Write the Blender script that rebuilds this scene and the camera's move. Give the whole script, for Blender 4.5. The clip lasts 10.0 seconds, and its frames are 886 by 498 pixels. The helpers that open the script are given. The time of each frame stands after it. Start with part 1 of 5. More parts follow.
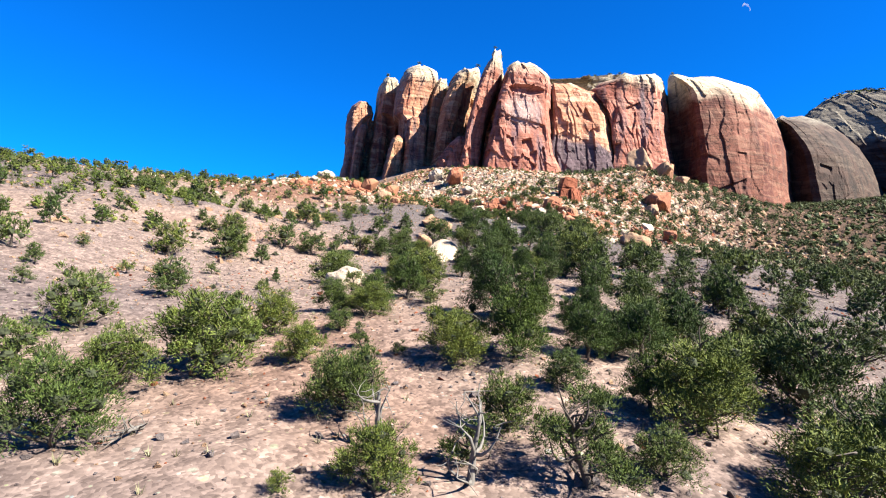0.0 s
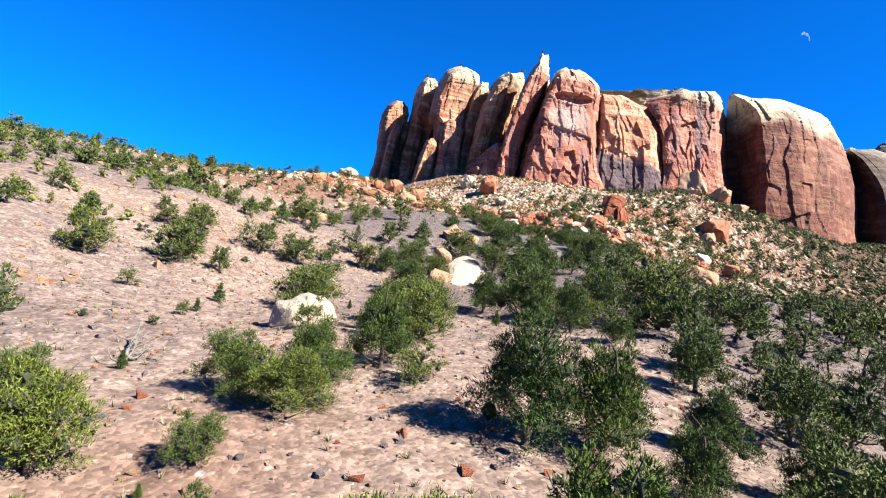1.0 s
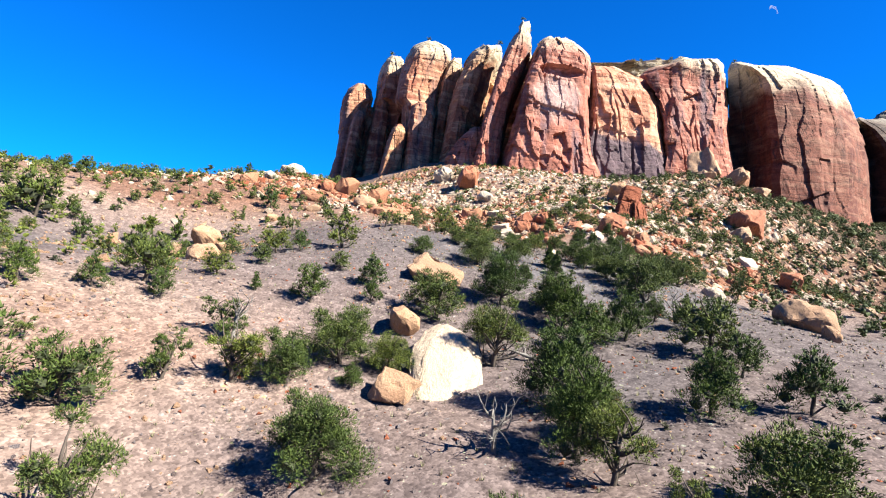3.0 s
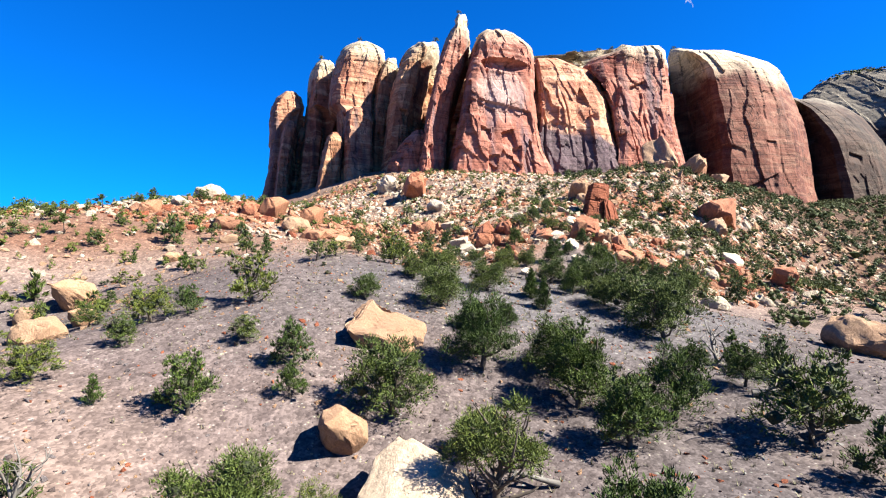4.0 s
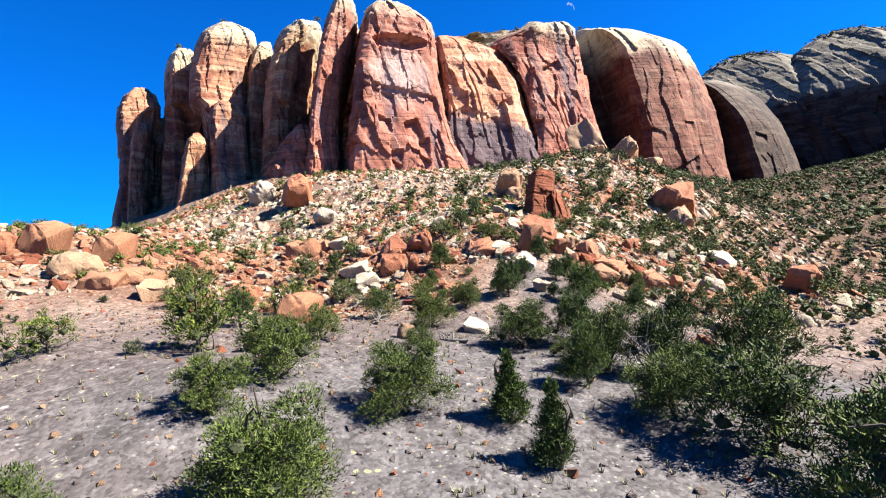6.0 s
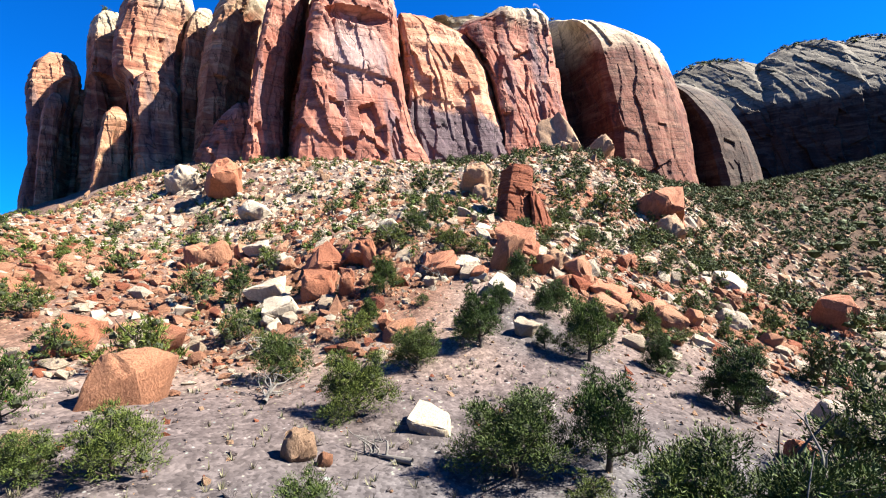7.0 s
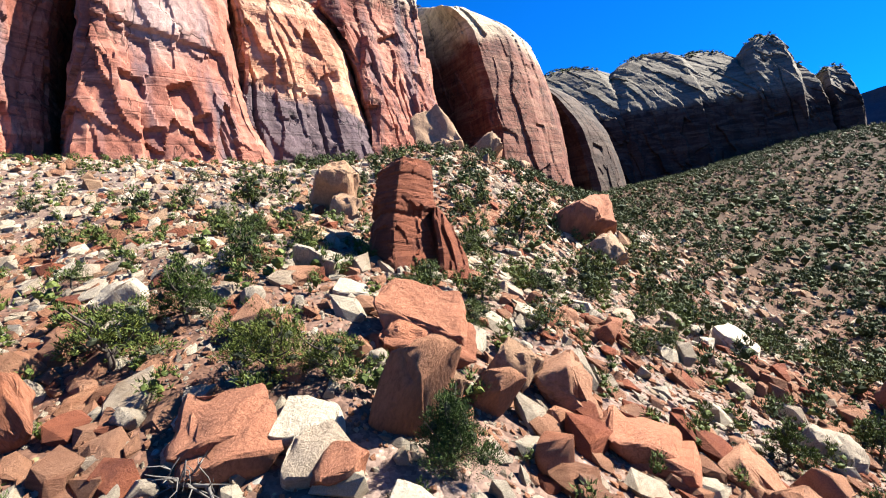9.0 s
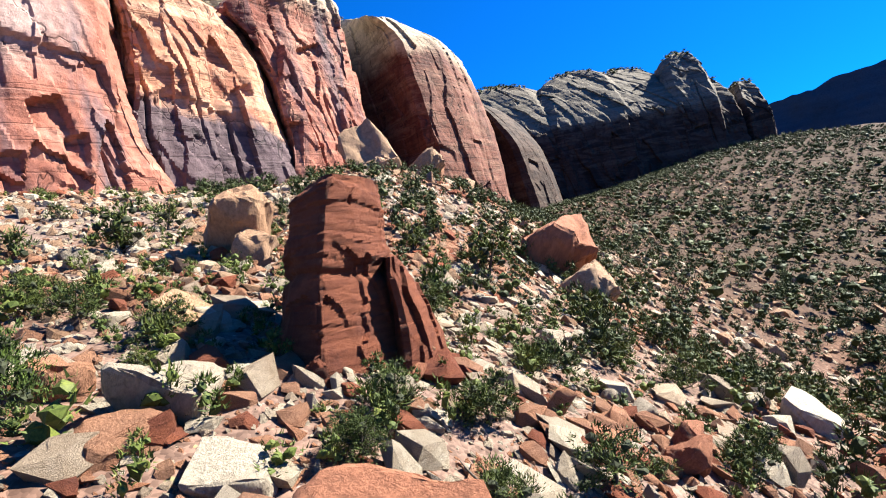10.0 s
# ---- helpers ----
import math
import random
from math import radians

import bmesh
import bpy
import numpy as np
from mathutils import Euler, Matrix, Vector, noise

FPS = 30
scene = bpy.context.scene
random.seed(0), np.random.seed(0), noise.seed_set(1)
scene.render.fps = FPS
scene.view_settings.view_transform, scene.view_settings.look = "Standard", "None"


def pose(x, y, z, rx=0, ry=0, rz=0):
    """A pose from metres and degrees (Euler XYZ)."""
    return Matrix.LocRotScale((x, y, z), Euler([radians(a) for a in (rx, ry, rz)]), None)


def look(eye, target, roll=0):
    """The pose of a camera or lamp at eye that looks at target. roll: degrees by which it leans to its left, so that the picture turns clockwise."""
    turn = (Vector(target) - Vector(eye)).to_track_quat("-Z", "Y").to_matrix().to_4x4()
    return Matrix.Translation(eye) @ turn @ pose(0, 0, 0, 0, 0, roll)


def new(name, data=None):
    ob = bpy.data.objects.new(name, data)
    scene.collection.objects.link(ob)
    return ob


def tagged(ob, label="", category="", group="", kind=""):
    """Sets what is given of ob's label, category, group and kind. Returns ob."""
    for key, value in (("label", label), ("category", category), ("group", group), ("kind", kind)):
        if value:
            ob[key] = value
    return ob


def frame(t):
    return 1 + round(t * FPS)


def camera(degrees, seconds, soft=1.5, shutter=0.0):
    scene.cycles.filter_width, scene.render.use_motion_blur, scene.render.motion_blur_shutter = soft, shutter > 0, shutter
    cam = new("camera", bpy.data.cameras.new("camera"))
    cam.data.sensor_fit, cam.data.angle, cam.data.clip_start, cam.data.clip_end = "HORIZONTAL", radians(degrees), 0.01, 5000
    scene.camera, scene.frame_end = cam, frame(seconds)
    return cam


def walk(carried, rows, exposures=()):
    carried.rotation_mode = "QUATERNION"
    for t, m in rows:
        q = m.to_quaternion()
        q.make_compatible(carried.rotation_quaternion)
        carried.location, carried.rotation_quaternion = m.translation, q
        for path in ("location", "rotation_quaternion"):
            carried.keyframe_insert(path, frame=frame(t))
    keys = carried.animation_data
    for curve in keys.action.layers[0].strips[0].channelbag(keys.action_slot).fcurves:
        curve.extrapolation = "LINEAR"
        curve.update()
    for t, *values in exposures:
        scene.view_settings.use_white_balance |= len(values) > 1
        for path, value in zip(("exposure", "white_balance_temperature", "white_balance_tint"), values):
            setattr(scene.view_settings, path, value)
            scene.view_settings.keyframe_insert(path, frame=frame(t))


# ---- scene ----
# camera: a drone that climbs a talus slope towards a sandstone cliff and swings to its right
cam = camera(80.03, 10.0, soft=1.1)
PATH = [
    (0, (0.00, -0.00, 0.00), (0.048, 20.000, 0.030), 2.00),
    (0.5, (0.65, 10.54, 0.76), (0.142, 30.538, 0.695), 5.32),
    (1, (1.18, 21.16, 1.72), (0.103, 41.126, 2.014), 6.79),
    (1.5, (1.59, 31.77, 3.13), (0.495, 51.737, 3.491), 7.18),
    (2, (1.54, 42.18, 4.85), (0.457, 62.155, 5.039), 7.12),
    (3.5, (-0.18, 72.95, 12.27), (0.422, 92.942, 12.147), 1.54),
    (4, (-0.05, 82.96, 13.63), (1.593, 102.895, 13.792), -0.69),
    (4.5, (0.04, 92.08, 14.92), (2.508, 111.925, 15.306), -3.01),
    (5, (0.45, 101.27, 16.20), (3.931, 120.963, 16.590), -4.68),
    (6.5, (10.60, 132.36, 17.90), (16.241, 151.547, 17.956), -5.02),
    (7, (13.19, 141.10, 19.43), (19.614, 160.041, 19.320), -3.77),
    (7.5, (16.33, 149.70, 20.59), (23.416, 168.399, 20.391), -2.27),
    (8, (20.42, 158.64, 21.65), (28.774, 176.809, 21.468), -2.44),
    (8.5, (24.25, 166.80, 22.77), (33.956, 184.288, 22.594), -3.55),
    (9, (27.87, 174.27, 23.88), (38.794, 191.016, 23.585), -5.78),
    (9.5, (31.91, 182.07, 25.17), (43.939, 198.047, 25.147), -7.77),
    (10, (36.44, 189.32, 26.48), (49.440, 204.523, 26.623), -8.71),
]
walk(cam, [(t, look(eye, target, roll)) for t, eye, target, roll in PATH], [(0, 2.15), (10, 2.15)])

# ---- light: a high sun from the right of the cliff, deep blue sky ----
SUN = Vector((0.68, -0.26, 0.69)).normalized()
world = bpy.data.worlds.new("sky")
scene.world = world
world.use_nodes = True
wn = world.node_tree.nodes
sky = wn.new("ShaderNodeTexSky")
sky.sky_type, sky.sun_disc = "NISHITA", False
sky.sun_elevation, sky.sun_rotation = math.asin(SUN.z), math.atan2(SUN.x, SUN.y)
sky.altitude, sky.air_density, sky.dust_density, sky.ozone_density = 1800, 1.25, 1.0, 3.0
tint = wn.new("ShaderNodeMix")
tint.data_type, tint.blend_type = "RGBA", "MULTIPLY"
tint.inputs[0].default_value = 1.0
tint.inputs[7].default_value = (0.013, 0.53, 1.36, 1)
world.node_tree.links.new(sky.outputs[0], tint.inputs[6])
world.node_tree.links.new(tint.outputs[2], wn["Background"].inputs[0])
wn["Background"].inputs[1].default_value = 0.0345
sun = new("sun", bpy.data.lights.new("sun", "SUN"))
sun.data.energy, sun.data.angle, sun.data.color = 5.0, radians(0.5), (1.0, 0.965, 0.86)
sun.matrix_world = look(SUN * 500, (0, 0, 0))


# ---- noise and mesh helpers ----
def lattice(i, j, k, seed):
    h = (i * 374761393 + j * 668265263 + k * 2147483647 + seed * 974634777) & 0xFFFFFFFF
    h = ((h ^ (h >> 13)) * 1274126177) & 0xFFFFFFFF
    return ((h ^ (h >> 16)) & 0xFFFF) / 32767.5 - 1


def vnoise(x, y, z, seed=0):
    """Smooth value noise in -1..1 for arrays."""
    x, y, z = (np.asarray(a, float) for a in np.broadcast_arrays(x, y, z))
    i, j, k = (np.floor(a).astype(np.int64) for a in (x, y, z))
    u, v, w = x - i, y - j, z - k
    u, v, w = (a * a * (3 - 2 * a) for a in (u, v, w))
    out = 0
    for a in (0, 1):
        for b in (0, 1):
            for c in (0, 1):
                share = (u if a else 1 - u) * (v if b else 1 - v) * (w if c else 1 - w)
                out = out + share * lattice(i + a, j + b, k + c, seed)
    return out


def fbm(x, y, z, octaves=4, seed=0):
    total, gain = 0, 1.0
    for n in range(octaves):
        total = total + gain * vnoise(x * 2**n, y * 2**n, z * 2**n, seed + n)
        gain *= 0.5
    return total


def mesh_of(name, verts, faces, material, smooth=True):
    me = bpy.data.meshes.new(name)
    verts, faces = np.asarray(verts, np.float32), np.asarray(faces, np.int32)
    me.vertices.add(len(verts))
    me.vertices.foreach_set("co", verts.ravel())
    corners = faces.shape[1]
    me.loops.add(faces.size)
    me.loops.foreach_set("vertex_index", faces.ravel())
    me.polygons.add(len(faces))
    me.polygons.foreach_set("loop_start", np.arange(0, faces.size, corners, dtype=np.int32))
    me.polygons.foreach_set("use_smooth", np.full(len(faces), smooth))
    me.update(calc_edges=True)
    me.materials.append(material)
    return me


def grid_faces(rows, columns, closed=False):
    """Quads of a grid of rows x columns points; closed: the last column joins the first."""
    r, c = np.meshgrid(np.arange(rows - 1), np.arange(columns if closed else columns - 1), indexing="ij")
    a, b = r * columns + c, r * columns + (c + 1) % columns
    return np.stack([a, b, b + columns, a + columns], -1).reshape(-1, 4)


def ico(level):
    bm = bmesh.new()
    bmesh.ops.create_icosphere(bm, subdivisions=level, radius=1)
    bm.verts.ensure_lookup_table()
    verts = np.array([v.co[:] for v in bm.verts])
    faces = np.array([[v.index for v in f.verts] for f in bm.faces])
    bm.free()
    return verts, faces


ICO = {n: ico(n) for n in (1, 2, 3, 4, 5)}


# ---- materials ----
def nodes_of(name):
    m = bpy.data.materials.new(name)
    m.use_nodes = True
    t = m.node_tree
    return m, t, t.nodes, t.nodes["Principled BSDF"]


def tex(t, kind, scale, vector=None, **inputs):
    n = t.nodes.new(kind)
    n.inputs["Scale"].default_value = scale
    for key, value in inputs.items():
        n.inputs[key].default_value = value
    if vector:
        t.links.new(vector, n.inputs["Vector"])
    return n


def ramp(t, source, stops):
    n = t.nodes.new("ShaderNodeValToRGB")
    while len(n.color_ramp.elements) < len(stops):
        n.color_ramp.elements.new(0.5)
    for e, (at, colour) in zip(n.color_ramp.elements, stops):
        e.position, e.color = at, (*colour, 1) if len(colour) == 3 else colour
    t.links.new(source, n.inputs[0])
    return n.outputs[0]


def mix(t, a, b, factor, blend="MIX"):
    n = t.nodes.new("ShaderNodeMix")
    n.data_type, n.blend_type = "RGBA", blend
    for value, slot in ((factor, 0), (a, 6), (b, 7)):
        if isinstance(value, (int, float)):
            n.inputs[slot].default_value = value
        elif isinstance(value, tuple):
            n.inputs[slot].default_value = (*value, 1)
        else:
            t.links.new(value, n.inputs[slot])
    return n.outputs[2]


def bump(t, bsdf, height, strength, distance):
    n = t.nodes.new("ShaderNodeBump")
    n.inputs["Strength"].default_value, n.inputs["Distance"].default_value = strength, distance
    t.links.new(height, n.inputs["Height"])
    t.links.new(n.outputs[0], bsdf.inputs["Normal"])


def stretched(t, coords, scale):
    n = t.nodes.new("ShaderNodeMapping")
    n.inputs["Scale"].default_value = scale
    t.links.new(coords, n.inputs[0])
    return n.outputs[0]


def rock_material(name, light, dark, stain, grain=1.0):
    """Sandstone: bedded bands, darker varnish, fine grain; each rock a little different."""
    m, t, n, bsdf = nodes_of(name)
    c = n.new("ShaderNodeTexCoord").outputs["Object"]
    info = n.new("ShaderNodeObjectInfo")
    bands = tex(t, "ShaderNodeTexNoise", 1.2 * grain, stretched(t, c, (0.4, 0.4, 3.0)), Detail=5, Distortion=0.6)
    blot = tex(t, "ShaderNodeTexNoise", 0.5 * grain, c, Detail=6, Roughness=0.65)
    fine = tex(t, "ShaderNodeTexNoise", 24 * grain, c, Detail=7, Roughness=0.75)
    crack = tex(t, "ShaderNodeTexNoise", 1.3 * grain, stretched(t, c, (0.7, 1.6, 1)), Detail=5, Roughness=0.6)
    colour = mix(t, light, dark, ramp(t, bands.outputs[0], [(0.35, (0, 0, 0)), (0.7, (1, 1, 1))]))
    colour = mix(t, colour, stain, ramp(t, blot.outputs[0], [(0.52, (0, 0, 0)), (0.68, (0.8, 0.8, 0.8))]))
    colour = mix(t, colour, ramp(t, fine.outputs[0], [(0.32, (0.62, 0.62, 0.62)), (0.62, (1.2, 1.2, 1.2))]), 0.8, "MULTIPLY")
    lines = ramp(t, crack.outputs[0], [(0.49, (1, 1, 1)), (0.5, (0.45, 0.45, 0.45)), (0.51, (1, 1, 1))])
    colour = mix(t, colour, lines, 0.35, "MULTIPLY")
    colour = mix(t, colour, ramp(t, info.outputs["Random"], [(0.0, (0.88, 0.85, 0.83)), (0.5, (1.02, 1.02, 1.02)), (1.0, (1.15, 1.12, 1.08))]), 1.0, "MULTIPLY")
    isle = n.new("ShaderNodeNewGeometry").outputs["Random Per Island"]
    colour = mix(t, colour, ramp(t, isle, [(0.0, (0.85, 0.74, 0.68)), (0.5, (1.08, 1.06, 1.04)), (0.8, (1.25, 1.22, 1.18)), (1.0, (1.1, 0.95, 0.85))]), 1.0, "MULTIPLY")
    t.links.new(colour, bsdf.inputs["Base Color"])
    bsdf.inputs["Roughness"].default_value = 0.9
    bsdf.inputs["Specular IOR Level"].default_value = 0.2
    both = mix(t, mix(t, bands.outputs[0], fine.outputs[0], 0.5), lines, 0.06)
    bump(t, bsdf, both, 1.0, 0.4)
    return m


RED = rock_material("red_sandstone", (0.225, 0.078, 0.042), (0.160, 0.052, 0.029), (0.108, 0.037, 0.025))
ORANGE = rock_material("orange_sandstone", (0.261, 0.139, 0.086), (0.207, 0.099, 0.058), (0.169, 0.087, 0.056))
RUST = rock_material("rust_sandstone", (0.278, 0.126, 0.076), (0.220, 0.087, 0.050), (0.157, 0.063, 0.040))
TAN = rock_material("tan_sandstone", (0.270, 0.184, 0.122), (0.224, 0.139, 0.087), (0.174, 0.101, 0.063))
WHITE = rock_material("white_sandstone", (0.339, 0.298, 0.238), (0.285, 0.242, 0.184), (0.215, 0.167, 0.118))
GREY = rock_material("grey_shale", (0.171, 0.151, 0.153), (0.122, 0.105, 0.108), (0.090, 0.070, 0.068))


def cliff_material(name, deep, face_colour, warm, varnish, amount, cap_from=112.0, foot=None, cap_colour=(0.44, 0.36, 0.25), bleached=None):
    """A tall sandstone wall: pale cap, red-brown face, bedding, dark varnish that runs down it; foot: height and colour of a varnished foot."""
    m, t, n, bsdf = nodes_of(name)
    c = n.new("ShaderNodeTexCoord").outputs["Object"]
    xyz = n.new("ShaderNodeSeparateXYZ")
    t.links.new(c, xyz.inputs[0])
    bed = tex(t, "ShaderNodeTexNoise", 0.10, stretched(t, c, (0.3, 0.3, 1.5)), Detail=5, Roughness=0.55, Distortion=1.6)
    joint = tex(t, "ShaderNodeTexNoise", 0.13, stretched(t, c, (1.0, 1.0, 0.16)), Detail=5, Roughness=0.55, Distortion=0.5)
    blot = tex(t, "ShaderNodeTexNoise", 0.04, stretched(t, c, (1, 1, 0.7)), Detail=8, Roughness=0.62, Distortion=1.0)
    fine = tex(t, "ShaderNodeTexNoise", 0.8, c, Detail=8, Roughness=0.74)
    face = mix(t, deep, face_colour, ramp(t, blot.outputs[0], [(0.43, (0, 0, 0)), (0.52, (1, 1, 1))]))
    face = mix(t, face, warm, ramp(t, bed.outputs[0], [(0.50, (0, 0, 0)), (0.60, (0.8, 0.8, 0.8))]))
    edge = 0.60 - 0.16 * amount
    face = mix(t, face, varnish, ramp(t, joint.outputs[0], [(edge, (0, 0, 0)), (edge + 0.16, (0.85, 0.85, 0.85))]))

    def above(level, soft, wave, slope=0.0):
        high = n.new("ShaderNodeMath")
        high.operation = "MULTIPLY_ADD"
        t.links.new(blot.outputs[0], high.inputs[0])
        high.inputs[1].default_value = wave
        slant = n.new("ShaderNodeMath")
        slant.operation = "MULTIPLY_ADD"
        t.links.new(xyz.outputs[0], slant.inputs[0])
        slant.inputs[1].default_value = slope
        t.links.new(xyz.outputs[2], slant.inputs[2])
        t.links.new(slant.outputs[0], high.inputs[2])
        cut = n.new("ShaderNodeMapRange")
        cut.inputs[1].default_value, cut.inputs[2].default_value = level + wave / 2, level + wave / 2 + soft
        t.links.new(high.outputs[0], cut.inputs[0])
        return cut.outputs[0]

    if foot:
        face = mix(t, mix(t, face, foot[1], 0.9), face, above(foot[0], 3, 22, foot[2]))
    if bleached:
        place = n.new("ShaderNodeMapping")
        place.vector_type = "TEXTURE"
        place.inputs["Location"].default_value, place.inputs["Scale"].default_value = bleached[0], bleached[1]
        t.links.new(c, place.inputs[0])
        ball = n.new("ShaderNodeVectorMath")
        ball.operation = "LENGTH"
        t.links.new(place.outputs[0], ball.inputs[0])
        worn = mix(t, ball.outputs["Value"], blot.outputs[0], 0.5)
        face = mix(t, face, bleached[2], ramp(t, worn, [(0.40, (0.75, 0.75, 0.75)), (0.80, (0, 0, 0))]))
    pale = mix(t, cap_colour, tuple(0.66 * v for v in cap_colour), ramp(t, bed.outputs[0], [(0.45, (0, 0, 0)), (0.62, (1, 1, 1))]))
    colour = mix(t, face, pale, above(cap_from, 9, 30))
    colour = mix(t, colour, ramp(t, fine.outputs[0], [(0.3, (0.5, 0.5, 0.5)), (0.66, (1.15, 1.15, 1.15))]), 0.85, "MULTIPLY")
    def thin(scale, stretch, width, dark):
        """Thin wandering cracks."""
        noise = tex(t, "ShaderNodeTexNoise", scale, stretched(t, c, stretch), Detail=4, Roughness=0.55, Distortion=0.4)
        return ramp(t, noise.outputs[0], [(0.5 - width, (1, 1, 1)), (0.5, (dark, dark, dark)), (0.5 + width, (1, 1, 1))])

    cracks = mix(t, thin(0.07, (1, 1, 0.45), 0.008, 0.25), thin(0.10, (0.12, 0.12, 2.2), 0.03, 0.55), 1.0, "MULTIPLY")
    colour = mix(t, colour, cracks, 0.85, "MULTIPLY")
    t.links.new(colour, bsdf.inputs["Base Color"])
    bsdf.inputs["Roughness"].default_value = 0.85
    bsdf.inputs["Specular IOR Level"].default_value = 0.25
    both = mix(t, mix(t, bed.outputs[0], joint.outputs[0], 0.2), fine.outputs[0], 0.45)
    bump(t, bsdf, mix(t, both, cracks, 0.22), 0.8, 1.0)
    return m


PURPLE, BROWN = (0.116, 0.087, 0.099), (0.093, 0.04, 0.029)
REDCLIFF = cliff_material("red_cliff", (0.183, 0.051, 0.033), (0.307, 0.112, 0.074), (0.426, 0.206, 0.142), PURPLE, 0.40, 107)
BLEACHCLIFF = cliff_material("bleached_red_cliff", (0.183, 0.051, 0.033), (0.307, 0.112, 0.074), (0.415, 0.197, 0.142), PURPLE, 0.40, 105, bleached=((45, 310, 84), (13, 60, 14), (0.443, 0.319, 0.283)))
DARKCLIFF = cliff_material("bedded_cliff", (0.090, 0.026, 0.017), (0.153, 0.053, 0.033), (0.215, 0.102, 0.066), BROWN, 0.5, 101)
ORANGECLIFF = cliff_material("orange_cliff", (0.242, 0.085, 0.050), (0.371, 0.170, 0.098), (0.515, 0.304, 0.186), (0.115, 0.075, 0.072), 0.7, 113)
TANCLIFF = cliff_material("tan_cliff", (0.224, 0.085, 0.043), (0.342, 0.167, 0.092), (0.481, 0.297, 0.168), BROWN, 0.4, 107)
VARNISHCLIFF = cliff_material("varnished_cliff", (0.363, 0.141, 0.080), (0.460, 0.216, 0.126), (0.513, 0.291, 0.188), (0.311, 0.122, 0.086), 0.15, 103, (97, (0.065, 0.051, 0.067), 0.33))
# face colours near black: the shade on these far walls is in the colour
SHADECLIFF = cliff_material("shaded_grey_cliff", (0.028, 0.013, 0.009), (0.056, 0.029, 0.020), (0.085, 0.056, 0.040), (0.022, 0.014, 0.011), 0.45, 104, None, (0.175, 0.146, 0.113))


def ground_material():
    """Stony desert soil; the soil attribute tells grey shale (0), pink soil (0.5) and red talus dirt (1) apart."""
    m, t, n, bsdf = nodes_of("stony_soil")
    c = n.new("ShaderNodeTexCoord").outputs["Object"]
    soil = n.new("ShaderNodeAttribute")
    soil.attribute_name = "soil"
    big = tex(t, "ShaderNodeTexNoise", 0.09, c, Detail=7, Roughness=0.6)
    mid = tex(t, "ShaderNodeTexNoise", 0.8, c, Detail=7, Roughness=0.7)
    peb = tex(t, "ShaderNodeTexVoronoi", 5.5, c, Randomness=1.0)
    peb2 = tex(t, "ShaderNodeTexVoronoi", 2.1, c, Randomness=1.0)
    zones = n.new("ShaderNodeSeparateColor")
    t.links.new(soil.outputs["Color"], zones.inputs[0])
    kind = ramp(t, mix(t, zones.outputs[0], big.outputs[0], 0.20), [(0.08, (0.098, 0.092, 0.098)), (0.26, (0.091, 0.078, 0.079)), (0.44, (0.118, 0.093, 0.090)), (0.64, (0.186, 0.137, 0.117)), (0.88, (0.140, 0.077, 0.055))])
    def pebbles(base, cells_node, tone, share):
        inside = ramp(t, cells_node.outputs["Distance"], [(0.30, (1, 1, 1)), (0.40, (0, 0, 0))])
        some = ramp(t, cells_node.outputs["Color"], [(share, (0, 0, 0)), (share + 0.02, (1, 1, 1))])
        return mix(t, base, mix(t, tone, cells_node.outputs["Color"], 0.10), mix(t, (0, 0, 0), some, inside))

    kind = pebbles(kind, peb, (0.112, 0.098, 0.092), 0.84)
    kind = pebbles(kind, peb2, (0.108, 0.094, 0.088), 0.88)
    # brown soil of the far slope, darkened to carry its shade
    kind = mix(t, kind, (0.066, 0.043, 0.031), zones.outputs[1])
    colour = mix(t, kind, ramp(t, mid.outputs[0], [(0.3, (0.62, 0.6, 0.6)), (0.7, (1.18, 1.16, 1.12))]), 1.0, "MULTIPLY")
    colour = mix(t, colour, ramp(t, peb.outputs["Color"], [(0.15, (0.5, 0.48, 0.47)), (0.85, (1.4, 1.38, 1.35))]), 0.7, "MULTIPLY")
    colour = mix(t, colour, ramp(t, peb2.outputs["Color"], [(0.2, (0.6, 0.58, 0.57)), (0.8, (1.3, 1.29, 1.27))]), 0.6, "MULTIPLY")
    t.links.new(colour, bsdf.inputs["Base Color"])
    bsdf.inputs["Roughness"].default_value = 0.95
    bsdf.inputs["Specular IOR Level"].default_value = 0.1
    h = mix(t, peb.outputs["Distance"], peb2.outputs["Distance"], 0.5)
    bump(t, bsdf, mix(t, h, mid.outputs[0], 0.4), 0.6, -0.10)
    return m


SOIL = ground_material()


def leaf_material(name, a, b, c3):
    m, t, n, bsdf = nodes_of(name)
    isle = n.new("ShaderNodeNewGeometry").outputs["Random Per Island"]
    info = n.new("ShaderNodeObjectInfo")
    colour = ramp(t, isle, [(0.0, a), (0.55, b), (1.0, c3)])
    colour = mix(t, colour, ramp(t, info.outputs["Random"], [(0, (0.7, 0.78, 0.75)), (0.5, (1, 1, 1)), (1, (1.35, 1.22, 0.9))]), 1.0, "MULTIPLY")
    mottle = tex(t, "ShaderNodeTexNoise", 9, n.new("ShaderNodeTexCoord").outputs["Object"], Detail=4, Roughness=0.8)
    colour = mix(t, colour, ramp(t, mottle.outputs[0], [(0.36, (0.5, 0.55, 0.5)), (0.64, (1.35, 1.32, 1.2))]), 0.9, "MULTIPLY")
    t.links.new(colour, bsdf.inputs["Base Color"])
    bsdf.inputs["Roughness"].default_value = 0.7
    bsdf.inputs["Specular IOR Level"].default_value = 0.25
    return m


